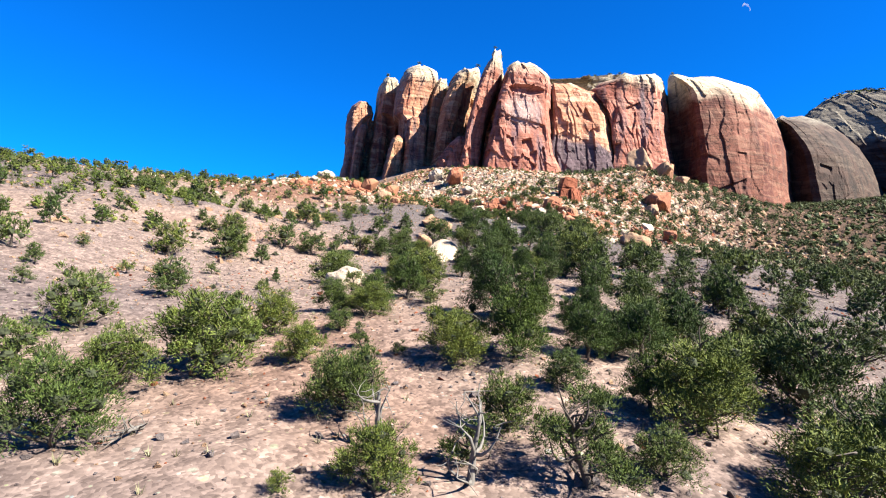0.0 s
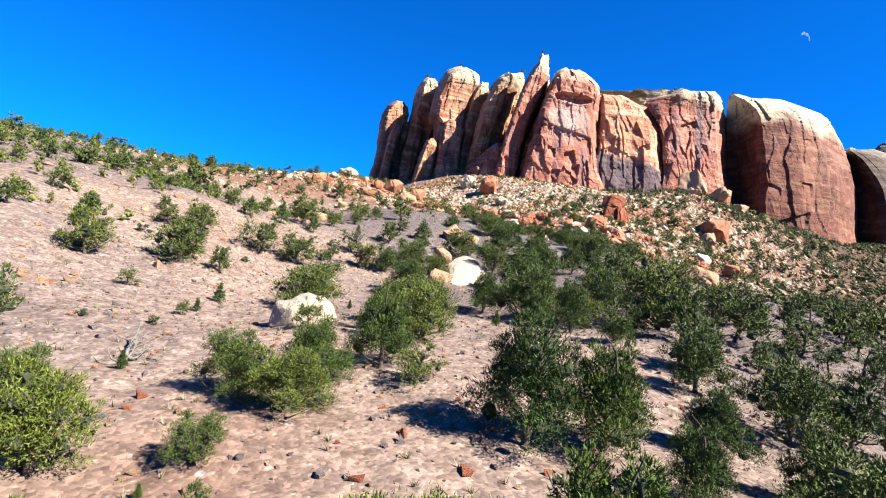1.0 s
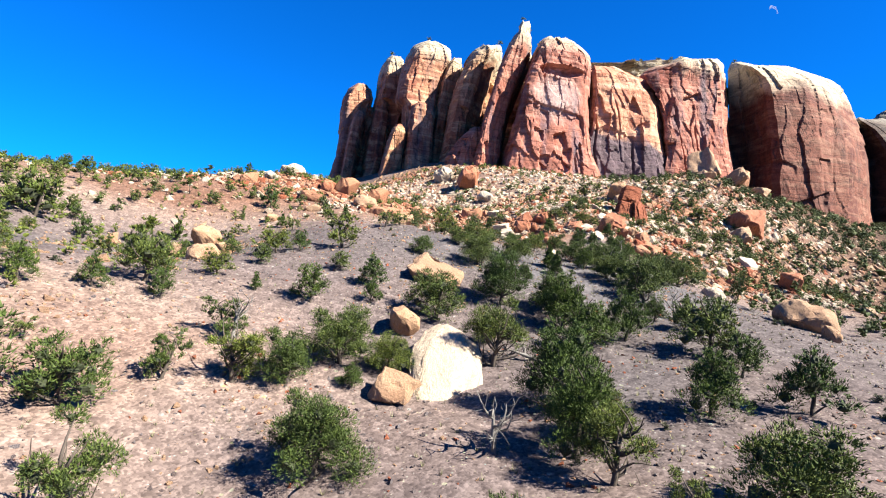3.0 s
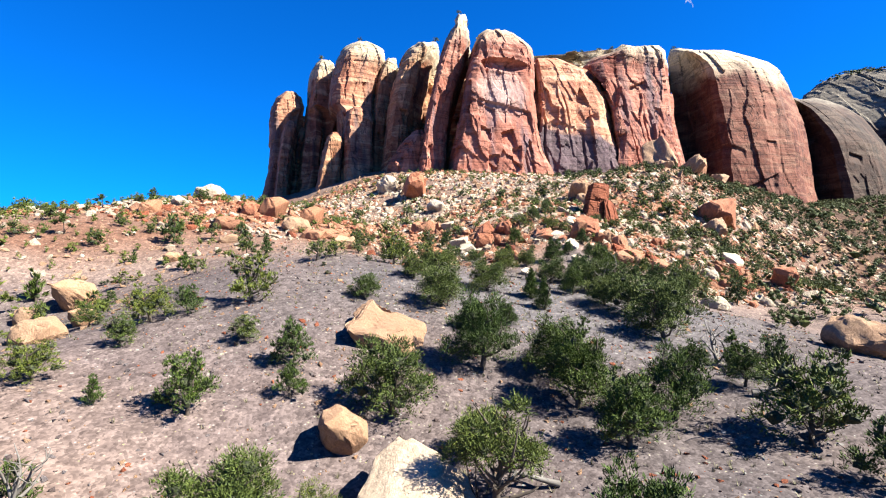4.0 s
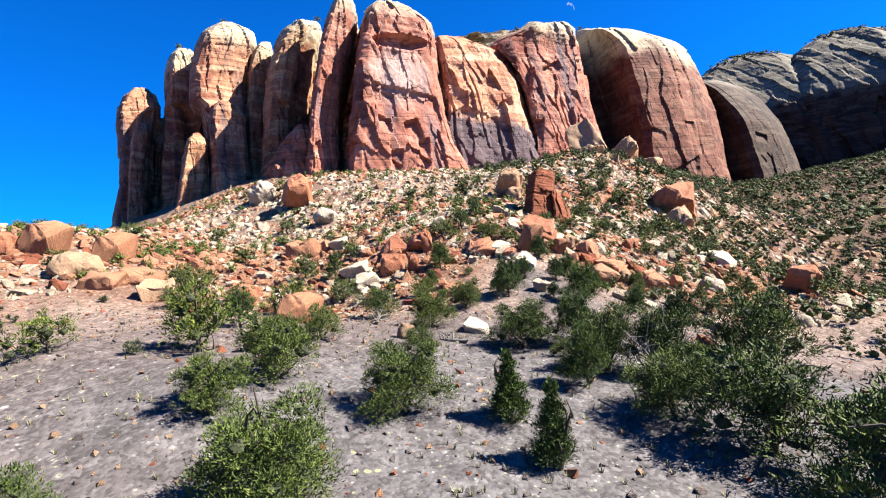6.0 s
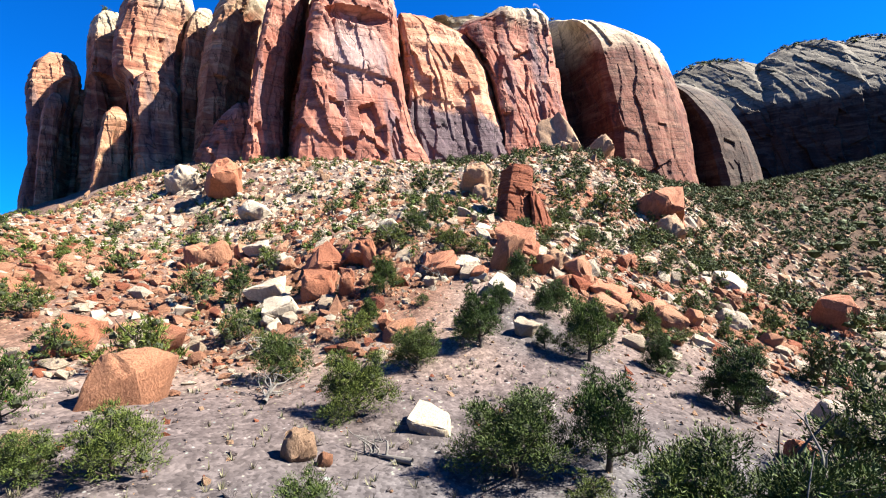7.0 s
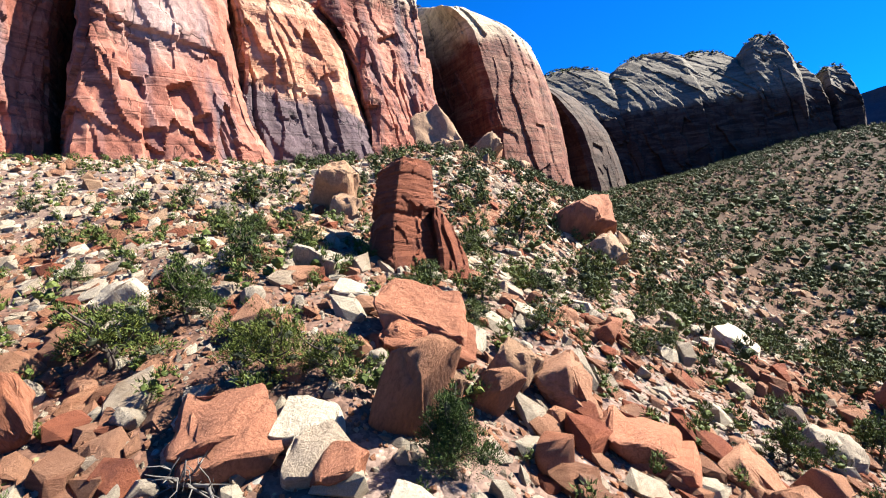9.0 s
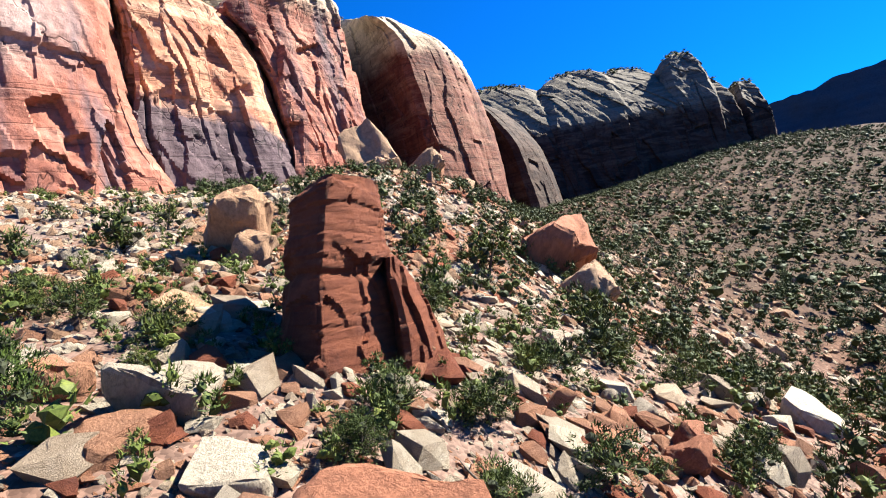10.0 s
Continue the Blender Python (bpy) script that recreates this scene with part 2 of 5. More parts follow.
JUNIPER = leaf_material("juniper_foliage", (0.030, 0.046, 0.008), (0.059, 0.081, 0.014), (0.096, 0.114, 0.025))
PINYON = leaf_material("pinyon_foliage", (0.021, 0.037, 0.006), (0.038, 0.064, 0.010), (0.059, 0.090, 0.016))
WOODLAND = leaf_material("woodland_foliage", (0.022, 0.032, 0.007), (0.043, 0.058, 0.013), (0.075, 0.092, 0.023))
SAGE = leaf_material("sage_foliage", (0.050, 0.056, 0.031), (0.075, 0.079, 0.046), (0.100, 0.100, 0.066))


def bark_material(name, light, dark):
    m, t, n, bsdf = nodes_of(name)
    c = n.new("ShaderNodeTexCoord").outputs["Object"]
    grain = tex(t, "ShaderNodeTexNoise", 14, stretched(t, c, (1, 1, 0.15)), Detail=6, Roughness=0.7)
    t.links.new(ramp(t, grain.outputs[0], [(0.3, dark), (0.7, light)]), bsdf.inputs["Base Color"])
    bsdf.inputs["Roughness"].default_value = 0.9
    bump(t, bsdf, grain.outputs[0], 0.8, 0.03)
    return m


BARK = bark_material("juniper_bark", (0.081, 0.061, 0.044), (0.028, 0.020, 0.016))
# dark colour of the crown cores, standing in for shade inside the foliage
CROWN_SHADE = bark_material("crown_core_shade", (0.030, 0.036, 0.011), (0.014, 0.018, 0.005))
GRASS = leaf_material("dry_grass", (0.141, 0.120, 0.070), (0.182, 0.158, 0.096), (0.215, 0.190, 0.125))
# blue of distance haze put into the mesa's own colour
FARROCK = rock_material("haze_blue_mesa", (0.035, 0.05, 0.07), (0.05, 0.065, 0.085), (0.03, 0.04, 0.05), 0.02)
DEADWOOD = bark_material("weathered_deadwood", (0.169, 0.154, 0.137), (0.065, 0.053, 0.044))


# ---- the land ----
PLANE = (1.64, 8.94, 9.52)
HILLS = [(180, 130, -22.9), (-10, 320, 10.0), (-200, 130, 21.6), (275, 225, -8.9), (180, -60, -9.1), (-10, 415, 8.7), (370, 130, -14.7), (275, 415, -9.7), (-105, -60, 6.3), (85, -60, -19.2), (-105, 225, 8.0), (275, 320, 2.8), (-105, 320, -14.5), (180, 225, -10.2), (370, 415, -16.2), (180, 415, -8.5), (85, 225, -9.5), (85, 35, -8.5), (370, 320, 10.3), (370, 225, -10.2), (275, 130, -13.8), (-105, 415, 4.6), (85, 320, 8.1)]
SWELLS = [(110, 296, 6.5), (20, 294, -8.0), (50, 230, 0.9), (-50, 230, 4.4), (30, 290, 7.2), (110, 210, -7.1), (70, 170, -7.1), (-10, 90, -4.7), (-10, 210, 2.6), (-50, 150, -11.7), (110, 270, 5.5), (-30, 30, -3.8), (10, 130, -3.9), (90, 170, 4.0), (10, 170, -0.6), (-10, 150, 2.8), (30, 210, 8.3), (10, 210, -6.9), (-50, 270, 7.1), (90, 250, 5.6), (-30, 70, -4.5), (-10, 110, -4.0), (-30, 190, -2.7), (-10, 250, -5.8), (10, 190, -4.0), (10, 290, 5.8), (90, 210, 1.7)]

# the steep head of the talus, and the slope under the canyon wall
FOOTHILLS = [(-140, 225, -1.8), (-140, 255, 1.1), (-110, 255, 2.8), (-80, 255, 1.3), (70, 255, 1.1), (-80, 285, -1.9), (-50, 285, -5.0), (-20, 285, -1.3), (40, 285, -1.6), (70, 285, 4.5), (-80, 315, -2.0), (-50, 315, -2.6), (-20, 315, 3.8), (10, 315, 3.5), (40, 315, -2.2), (70, 315, 1.5), (100, 315, -2.2), (130, 315, 2.2), (160, 315, 1.7), (220, 315, -2.7), (-20, 345, 2.1), (10, 345, 2.5), (40, 345, -1.2), (70, 345, -1.3), (130, 345, 5.2), (160, 345, 2.3), (220, 345, -2.7), (-80, 375, 2.5), (-50, 375, 3.0), (-20, 375, 1.4), (130, 375, 2.5)]
FARHILLS = [(490, 220, -3.6), (250, 280, -1.3), (250, 340, -1.5), (490, 340, 2.3), (310, 400, -1.1), (370, 400, -2.1), (430, 400, -2.4), (490, 400, -2.0), (310, 460, -1.4), (370, 460, -1.9), (430, 460, -1.9), (490, 460, -2.3)]


def hill(x, y):
    """The lie of the land: a plane, broad hills and smaller swells."""
    x, y = np.asarray(x, float), np.asarray(y, float)
    z = PLANE[0] + PLANE[1] * x / 100 + PLANE[2] * y / 100
    for cx, cy, h in HILLS:
        z = z + h * np.exp(-((x - cx) ** 2 + (y - cy) ** 2) / (2 * 80.0**2))
    for cx, cy, h in SWELLS:
        z = z + h * np.exp(-((x - cx) ** 2 + (y - cy) ** 2) / (2 * 20.0**2))
    for size, heaps in ((30.0, FOOTHILLS), (60.0, FARHILLS)):
        for cx, cy, h in heaps:
            z = z + h * np.exp(-((x - cx) ** 2 + (y - cy) ** 2) / (2 * size**2))
    return z


def relief(x, y):
    return 0.55 * fbm(x / 9, y / 9, 0.3, 3, 11) + 0.16 * fbm(x / 1.9, y / 1.9, 0.7, 2, 15)


def land(x, y):
    """Height of the ground; past the built country it levels off towards the horizon."""
    x, y = np.asarray(x, float), np.asarray(y, float)
    xc, yc = np.clip(x, -260, 520), np.clip(y, -90, 470)
    away = np.hypot(x - xc, y - yc)
    near = hill(xc, yc)
    return near + relief(x, y) + np.where(away > 0, (-25 - near) * (1 - np.exp(-away / 320)), 0)


def at_land(x, y):
    return float(land(x, y))


def spaced(a, b, step):
    return list(np.arange(a, b, step))


# finest where the camera passes nearest
gx = np.array([-4200, -2600, -1600, -1000, -700, -520, -400, -320] + spaced(-260, -100, 8) + spaced(-100, -48, 2.5) + spaced(-48, 96, 0.9) + spaced(96, 180, 2.0) + spaced(180, 420, 5) + [420, 450, 480, 520, 600, 720, 900, 1200, 1700, 2600, 4200])
gy = np.array([-4200, -2400, -1200, -600, -300, -160, -110] + spaced(-80, 0, 8) + spaced(0, 240, 0.95) + spaced(240, 320, 2.0) + spaced(320, 470, 8) + [470, 520, 600, 760, 1000, 1500, 2400, 4200])
GX, GY = np.meshgrid(gx, gy)
GZ = land(GX, GY)
me = mesh_of("ground", np.stack([GX, GY, GZ], -1).reshape(-1, 3), grid_faces(len(gy), len(gx)), SOIL)


def patch(x, y, rx, ry):
    return np.exp(-(((GX - x) / rx) ** 2 + ((GY - y) / ry) ** 2))


up = 0.40 + 0.44 * np.clip((GY - 158 + 0.25 * np.abs(GX - 20)) / 40, 0, 1) + 0.20 * fbm(GX / 30, GY / 30, 2.0, 3, 21)
up = up - 0.45 * patch(24, 155, 18, 22) - 0.7 * patch(34, 183, 4.5, 9) - 0.22 * patch(22, 115, 22, 34) - 0.25 * patch(-28, 160, 30, 40) - 0.2 * patch(70, 150, 40, 40)
up = up + 0.30 * patch(-8, 30, 16, 22) + 0.18 * patch(-30, 100, 16, 30) + 0.3 * patch(12, 192, 18, 12)
# where the far slope turns browner and gets its shade as soil colour
shaded_soil = np.clip((GX - 108 + 14 * fbm(GX / 25, GY / 25, 1.0, 2, 25)) / 70, 0, 1)
soil = np.clip(up, 0, 1).ravel().astype(np.float32)
layer = me.color_attributes.new("soil", "FLOAT_COLOR", "POINT")
layer.data.foreach_set("color", np.stack([soil, shaded_soil.ravel().astype(np.float32), 0 * soil, 1 + 0 * soil], 1).ravel())
ground = tagged(new("ground", me), "stony desert slope of grey shale and pink soil", "ground", kind="structure")


# ---- the cliff ----
def cells(u, v, seed):
    """Broken faces: for each point a random number of the nearest jittered cell, and how far off that cell's middle it lies."""
    i, j = np.floor(u).astype(np.int64), np.floor(v).astype(np.int64)
    best = np.full(u.shape, 9.0)
    value, du, dv = np.zeros(u.shape), np.zeros(u.shape), np.zeros(u.shape)
    for a in (-1, 0, 1):
        for b in (-1, 0, 1):
            cu = i + a + 0.5 + 0.42 * lattice(i + a, j + b, 0 * i + 1, seed)
            cv = j + b + 0.5 + 0.42 * lattice(i + a, j + b, 0 * i + 2, seed)
            d = np.abs(u - cu) * 1.1 + 0.75 * np.abs(v - cv + 0.5 * (u - cu))
            near = d < best
            best = np.where(near, d, best)
            value = np.where(near, lattice(i + a, j + b, 0 * i + 3, seed), value)
            du, dv = np.where(near, u - cu, du), np.where(near, v - cv, dv)
    return value, du, dv


def facets(u, v, seed):
    """Chunky broken rock: the upper envelope of tilted pyramids, one for each jittered cell; about -0.8 to 0.4."""
    i, j = np.floor(u).astype(np.int64), np.floor(v).astype(np.int64)
    best = np.full(u.shape, -9.0)
    for a in (-1, 0, 1):
        for b in (-1, 0, 1):
            h = [lattice(i + a, j + b, 0 * i + k, seed) for k in range(1, 6)]
            du, dv = u - (i + a + 0.5 + 0.40 * h[0]), v - (j + b + 0.5 + 0.40 * h[1])
            best = np.maximum(best, 0.40 * h[2] + 0.55 * h[3] * du + 0.45 * h[4] * dv - 0.75 * np.abs(du + 0.3 * dv * h[3]) - 0.5 * np.abs(dv - 0.3 * du))
    return best


TOPS = []
PILLAR = [(0, 20), (0.05, 5), (0.14, 0.6), (0.2, 0), (0.55, 2.6), (0.88, 6.5), (1, 14)]


def plates(u, v, seed):
    """Broken rock: flat tilted panels with sharp steps between them, about -1 to 1."""
    value, du, dv = cells(u, v, seed)
    return value + 0.9 * np.sin(91.7 * value) * du + 0.6 * np.sin(57.3 * value) * dv


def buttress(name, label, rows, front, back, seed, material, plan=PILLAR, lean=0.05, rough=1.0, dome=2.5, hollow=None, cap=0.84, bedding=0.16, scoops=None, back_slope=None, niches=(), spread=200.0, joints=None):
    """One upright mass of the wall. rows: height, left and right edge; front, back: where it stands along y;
    plan: share of the width, and how far the front lies back there, so that its corners are sharp; spread: distance
    from the camera, by which parts set back grow to fit its view."""
    rows = sorted(rows)
    zs = np.array([r[0] for r in rows])
    z0, z1 = zs[0], zs[-1]
    zz = np.concatenate([[z0 - 22, z0 - 12, z0 - 6], np.linspace(z0 - 3, z1, int(np.clip((z1 - z0) * 2.1, 50, 150)))])
    left, right = np.interp(zz, zs, [r[1] for r in rows]), np.interp(zz, zs, [r[2] for r in rows])
    wide = float(np.median(right - left))
    left[1:-1], right[1:-1] = (left[:-2] + 2 * left[1:-1] + left[2:]) / 4, (right[:-2] + 2 * right[1:-1] + right[2:]) / 4
    # once round: along the front from left to right, then round the back
    count, deep = int(np.clip(wide * 2.9, 44, 170)), back - front
    at, fall = np.array([p[0] for p in plan]), np.array([p[1] for p in plan], float)
    fu = np.unique(np.concatenate([np.linspace(0, 1, count), at, np.linspace(0, at[2], 26), np.linspace(at[-2], 1, 12)]))
    fd = np.interp(fu, at, fall)
    su = np.linspace(0, 1, 16)[1:]
    u = np.concatenate([fu, 0 * su + 1, 1 - np.linspace(0, 1, 10)[1:-1], 0 * su])
    depth = np.concatenate([fd, fd[-1] + (deep - fd[-1]) * su, np.full(8, deep), deep + (fd[0] - deep) * su])[:-1]
    rise = np.concatenate([fd, 0 * su + fd[-1], np.linspace(fd[-1], fd[0], 8), 0 * su + fd[0]])[:-1]
    u = u[:-1]
    tx, ty = np.gradient(u * wide), np.gradient(depth)
    size_t = np.hypot(tx, ty) + 1e-9
    nx, ny = ty / size_t, -tx / size_t
    turned = np.clip(-ny, 0, 1)[None]
    Z = np.repeat(zz[:, None], len(u), 1)
    tall = np.clip((Z - z0) / (z1 - z0), 0, 1)
    ahead = np.clip(1 - depth / deep, 0, 1)[None]
    # the arrises wander a little
    U = u[None] + 0.035 * np.sin(np.pi * u)[None] * (vnoise(Z / 15, 0.3, 0.7, seed + 2) + 0.5 * vnoise(Z / 5, 0.3, 0.7, seed + 4))
    leaning = ahead * (lean * (Z - z0) + dome * (1 - np.sqrt(1 - np.clip((tall - 0.86) / 0.14, 0, 1) ** 2)))
    # parts set back are widened and raised to keep the outline seen by the camera
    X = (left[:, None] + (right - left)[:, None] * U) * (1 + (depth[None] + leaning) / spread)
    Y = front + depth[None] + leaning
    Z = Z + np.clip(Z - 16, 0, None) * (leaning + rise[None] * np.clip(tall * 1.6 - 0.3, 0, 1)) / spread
    if back_slope:
        Y = Y + ahead * np.clip(tall - back_slope[0], 0, 1) ** 1.3 * back_slope[1]
    ground_u = X + 0.9 * Y
    size = float(np.clip(wide / 3.0, 3.6, 11))
    warp = 0.16 * fbm(X / 15, Y / 15, Z / 22, 3, seed)
    big = plates(ground_u / size + warp, Z / (size * 2.6) + warp, seed)
    mid_size = plates((ground_u + 0.35 * Z) / (0.5 * size) + 1.4 * warp, (Z - 0.3 * ground_u) / (0.85 * size) + warp, seed + 3)
    small = plates((ground_u - 0.2 * Z) / 2.6 + warp, (Z + 0.1 * ground_u) / 1.7, seed + 6)
    beds = np.round(2 * vnoise(X / 40, Y / 40, Z / 4.2 + 0.8 * vnoise(X / 22, Y / 22, 0.2, seed), seed + 5)) / 2 + 0.35 * vnoise(X / 14, Y / 14, Z / 1.3, seed + 6)
    flutes = fbm(ground_u / 4.5, Z / 60, 0.5, 2, seed + 8)
    off = rough * (0.125 * size * big + 0.034 * size * mid_size + 0.10 * small + 0.22 * flutes + beds * (bedding + 0.6 * tall**4) + 0.05 * fbm(X / 2.2, Y / 2.2, Z / 2.2, 2, seed + 9))
    # open joints: deep narrow clefts that wander up the face
    rs = np.random.RandomState(seed)
    mid, half = (left + right)[:, None] / 2, (right - left)[:, None] / 2
    for _ in range(max(1, int(wide / 11)) if joints is None else joints):
        share = rs.uniform(0.12, 0.9)
        line = mid + half * (2 * share - 1) + rs.uniform(-0.14, 0.14) * (Z - z0) + 1.0 * vnoise(Z / 9, 0.3, share, seed)
        low, high = sorted(rs.uniform(-0.3, 1.0, 2))
        shown = np.clip((tall - low) * 9, 0, 1) * np.clip((high - tall) * 9, 0, 1)
        off = off - rs.uniform(1.0, 2.6) * np.clip(1 - np.abs(X - line) / rs.uniform(0.5, 1.0), 0, 1) * shown * turned
    # niches where slabs have fallen: straight slanted roofs and sides, floors that run out
    holes = [(x, z, w, h, d, rs.uniform(-0.25, 0.25), rs.uniform(-0.6, 0.6)) for x, z, w, h, d in niches]
    for _ in range(int(wide / 10) if scoops is None else scoops):
        holes.append((float(left[5] + rs.uniform(0.15, 0.9) * (right[5] - left[5])), z0 + rs.uniform(0.15, 0.9) * (z1 - z0), rs.uniform(0.04, 0.11) * wide, rs.uniform(4, 15), rs.uniform(0.7, 2.2), rs.uniform(-0.35, 0.35), rs.uniform(-0.9, 0.9)))
    for hx, hz, w, h, d, slant, roof in holes:
        aside = X - hx - slant * (Z - hz)
        drop = (hz + roof * aside - Z) / h
        off = off - d * np.clip(drop * h / 0.6, 0, 1) * np.clip((w - np.abs(aside)) / 0.6, 0, 1) * (1 - np.clip(drop, 0, 1)) * turned
    if hollow is not None:
        hx, hz, hw, hh, hd = hollow
        off = off - hd * np.clip(1.25 - ((X - hx) / hw) ** 2 - ((Z - hz) / hh) ** 2, 0, 1) ** 0.5 * turned
    X, Y = X + off * nx[None] * np.where(tall > 0.97, 0.4, 1), Y + off * ny[None]
    top = np.stack([X[-1], Y[-1], Z[-1]], -1)
    centre, rings, steps = top.mean(0), [], 9
    for k in range(1, steps + 1):
        f = 1 - k / (steps + 0.15)
        ring = centre + (top - centre) * [f, f, 1]
        ring[:, 2] = f * top[:, 2] + (1 - f) * centre[2] + dome * 0.35 * (1 - f**3) + 0.4 * fbm(ring[:, 0] / 4, ring[:, 1] / 4, 0.5, 3, seed) * min(1, k / 2)
        rings.append(ring)
    verts = np.concatenate([np.stack([X, Y, Z], -1).reshape(-1, 3), *rings])
    faces = np.concatenate([grid_faces(len(zz), len(u), True), grid_faces(steps + 1, len(u), True) + (len(zz) - 1) * len(u)])
    TOPS.append(verts[verts[:, 2] > z1 - 25])
    root = tagged(new(name), label, "cliff", "masses of the cliff")
    high = verts[faces].mean(1)[:, 2] > z0 + cap * (z1 - z0) + 1.5 * vnoise(verts[faces[:, 0], 0] / 6, 0.5, 0.5, seed)
    for part_name, pick in (("rock_face", ~high), ("caprock", high)):
        used, index = np.unique(faces[pick], return_inverse=True)
        piece = mesh_of(part_name, verts[used], index.reshape(-1, 4), material)
        piece.set_sharp_from_angle(angle=radians(30))
        new(part_name, piece).parent = root
    return root


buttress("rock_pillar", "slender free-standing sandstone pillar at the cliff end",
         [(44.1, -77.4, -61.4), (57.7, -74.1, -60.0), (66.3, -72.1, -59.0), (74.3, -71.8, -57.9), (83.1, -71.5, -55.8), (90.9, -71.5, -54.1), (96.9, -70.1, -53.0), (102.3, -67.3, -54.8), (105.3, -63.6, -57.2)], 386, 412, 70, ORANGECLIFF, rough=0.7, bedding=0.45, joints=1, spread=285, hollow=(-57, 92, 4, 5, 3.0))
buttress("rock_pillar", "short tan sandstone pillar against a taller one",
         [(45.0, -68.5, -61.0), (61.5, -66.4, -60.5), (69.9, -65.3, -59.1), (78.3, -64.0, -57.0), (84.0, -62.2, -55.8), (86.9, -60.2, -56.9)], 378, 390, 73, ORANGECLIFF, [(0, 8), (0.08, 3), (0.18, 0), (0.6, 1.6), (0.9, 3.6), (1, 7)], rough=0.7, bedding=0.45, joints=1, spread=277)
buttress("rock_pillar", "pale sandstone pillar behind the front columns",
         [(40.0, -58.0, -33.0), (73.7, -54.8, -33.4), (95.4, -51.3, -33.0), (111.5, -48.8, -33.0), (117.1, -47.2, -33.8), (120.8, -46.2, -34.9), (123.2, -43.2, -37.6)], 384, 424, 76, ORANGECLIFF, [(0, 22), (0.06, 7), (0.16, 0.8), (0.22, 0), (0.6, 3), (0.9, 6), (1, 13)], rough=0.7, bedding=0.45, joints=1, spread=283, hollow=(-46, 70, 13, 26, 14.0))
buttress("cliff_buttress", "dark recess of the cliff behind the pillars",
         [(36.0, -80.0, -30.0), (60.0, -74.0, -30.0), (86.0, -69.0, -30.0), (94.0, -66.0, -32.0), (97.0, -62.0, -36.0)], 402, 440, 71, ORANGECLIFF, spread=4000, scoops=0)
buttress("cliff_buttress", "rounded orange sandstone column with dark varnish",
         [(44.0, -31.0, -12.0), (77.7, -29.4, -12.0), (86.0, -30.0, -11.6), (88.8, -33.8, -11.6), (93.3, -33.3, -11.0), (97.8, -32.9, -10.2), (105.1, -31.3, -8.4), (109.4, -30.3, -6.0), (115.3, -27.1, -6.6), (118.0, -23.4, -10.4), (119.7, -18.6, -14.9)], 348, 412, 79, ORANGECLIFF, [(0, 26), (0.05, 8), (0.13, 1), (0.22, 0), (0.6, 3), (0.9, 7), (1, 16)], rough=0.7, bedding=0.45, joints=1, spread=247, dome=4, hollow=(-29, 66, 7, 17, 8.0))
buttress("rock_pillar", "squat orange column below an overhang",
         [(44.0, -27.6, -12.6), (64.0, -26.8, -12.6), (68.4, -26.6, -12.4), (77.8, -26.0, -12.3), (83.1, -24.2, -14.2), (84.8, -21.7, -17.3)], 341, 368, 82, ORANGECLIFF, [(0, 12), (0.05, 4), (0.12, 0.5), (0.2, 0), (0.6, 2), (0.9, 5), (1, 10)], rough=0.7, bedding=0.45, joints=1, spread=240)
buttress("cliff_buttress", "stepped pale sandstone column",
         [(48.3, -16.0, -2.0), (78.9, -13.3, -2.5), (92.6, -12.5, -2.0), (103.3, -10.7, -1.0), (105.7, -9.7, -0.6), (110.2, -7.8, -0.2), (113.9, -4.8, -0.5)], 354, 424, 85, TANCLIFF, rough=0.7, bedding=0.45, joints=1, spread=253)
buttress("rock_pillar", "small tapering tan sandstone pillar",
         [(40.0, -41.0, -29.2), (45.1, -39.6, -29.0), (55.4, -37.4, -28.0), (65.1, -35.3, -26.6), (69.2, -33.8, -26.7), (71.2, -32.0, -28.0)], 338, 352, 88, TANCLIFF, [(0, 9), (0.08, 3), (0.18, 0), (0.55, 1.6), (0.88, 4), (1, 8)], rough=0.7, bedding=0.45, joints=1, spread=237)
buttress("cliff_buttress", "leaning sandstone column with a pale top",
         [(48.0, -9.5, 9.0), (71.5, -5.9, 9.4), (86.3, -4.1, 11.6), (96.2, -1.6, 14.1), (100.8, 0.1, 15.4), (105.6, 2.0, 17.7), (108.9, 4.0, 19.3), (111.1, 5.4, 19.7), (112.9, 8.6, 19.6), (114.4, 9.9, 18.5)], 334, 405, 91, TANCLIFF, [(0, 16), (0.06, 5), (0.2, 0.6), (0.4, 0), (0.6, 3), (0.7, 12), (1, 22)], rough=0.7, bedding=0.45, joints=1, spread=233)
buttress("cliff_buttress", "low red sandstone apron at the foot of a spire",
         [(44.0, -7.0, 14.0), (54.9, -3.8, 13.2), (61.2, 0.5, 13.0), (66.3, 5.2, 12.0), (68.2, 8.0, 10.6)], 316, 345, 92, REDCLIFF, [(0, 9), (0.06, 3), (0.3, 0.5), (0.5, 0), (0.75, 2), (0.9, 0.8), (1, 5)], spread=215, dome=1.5)
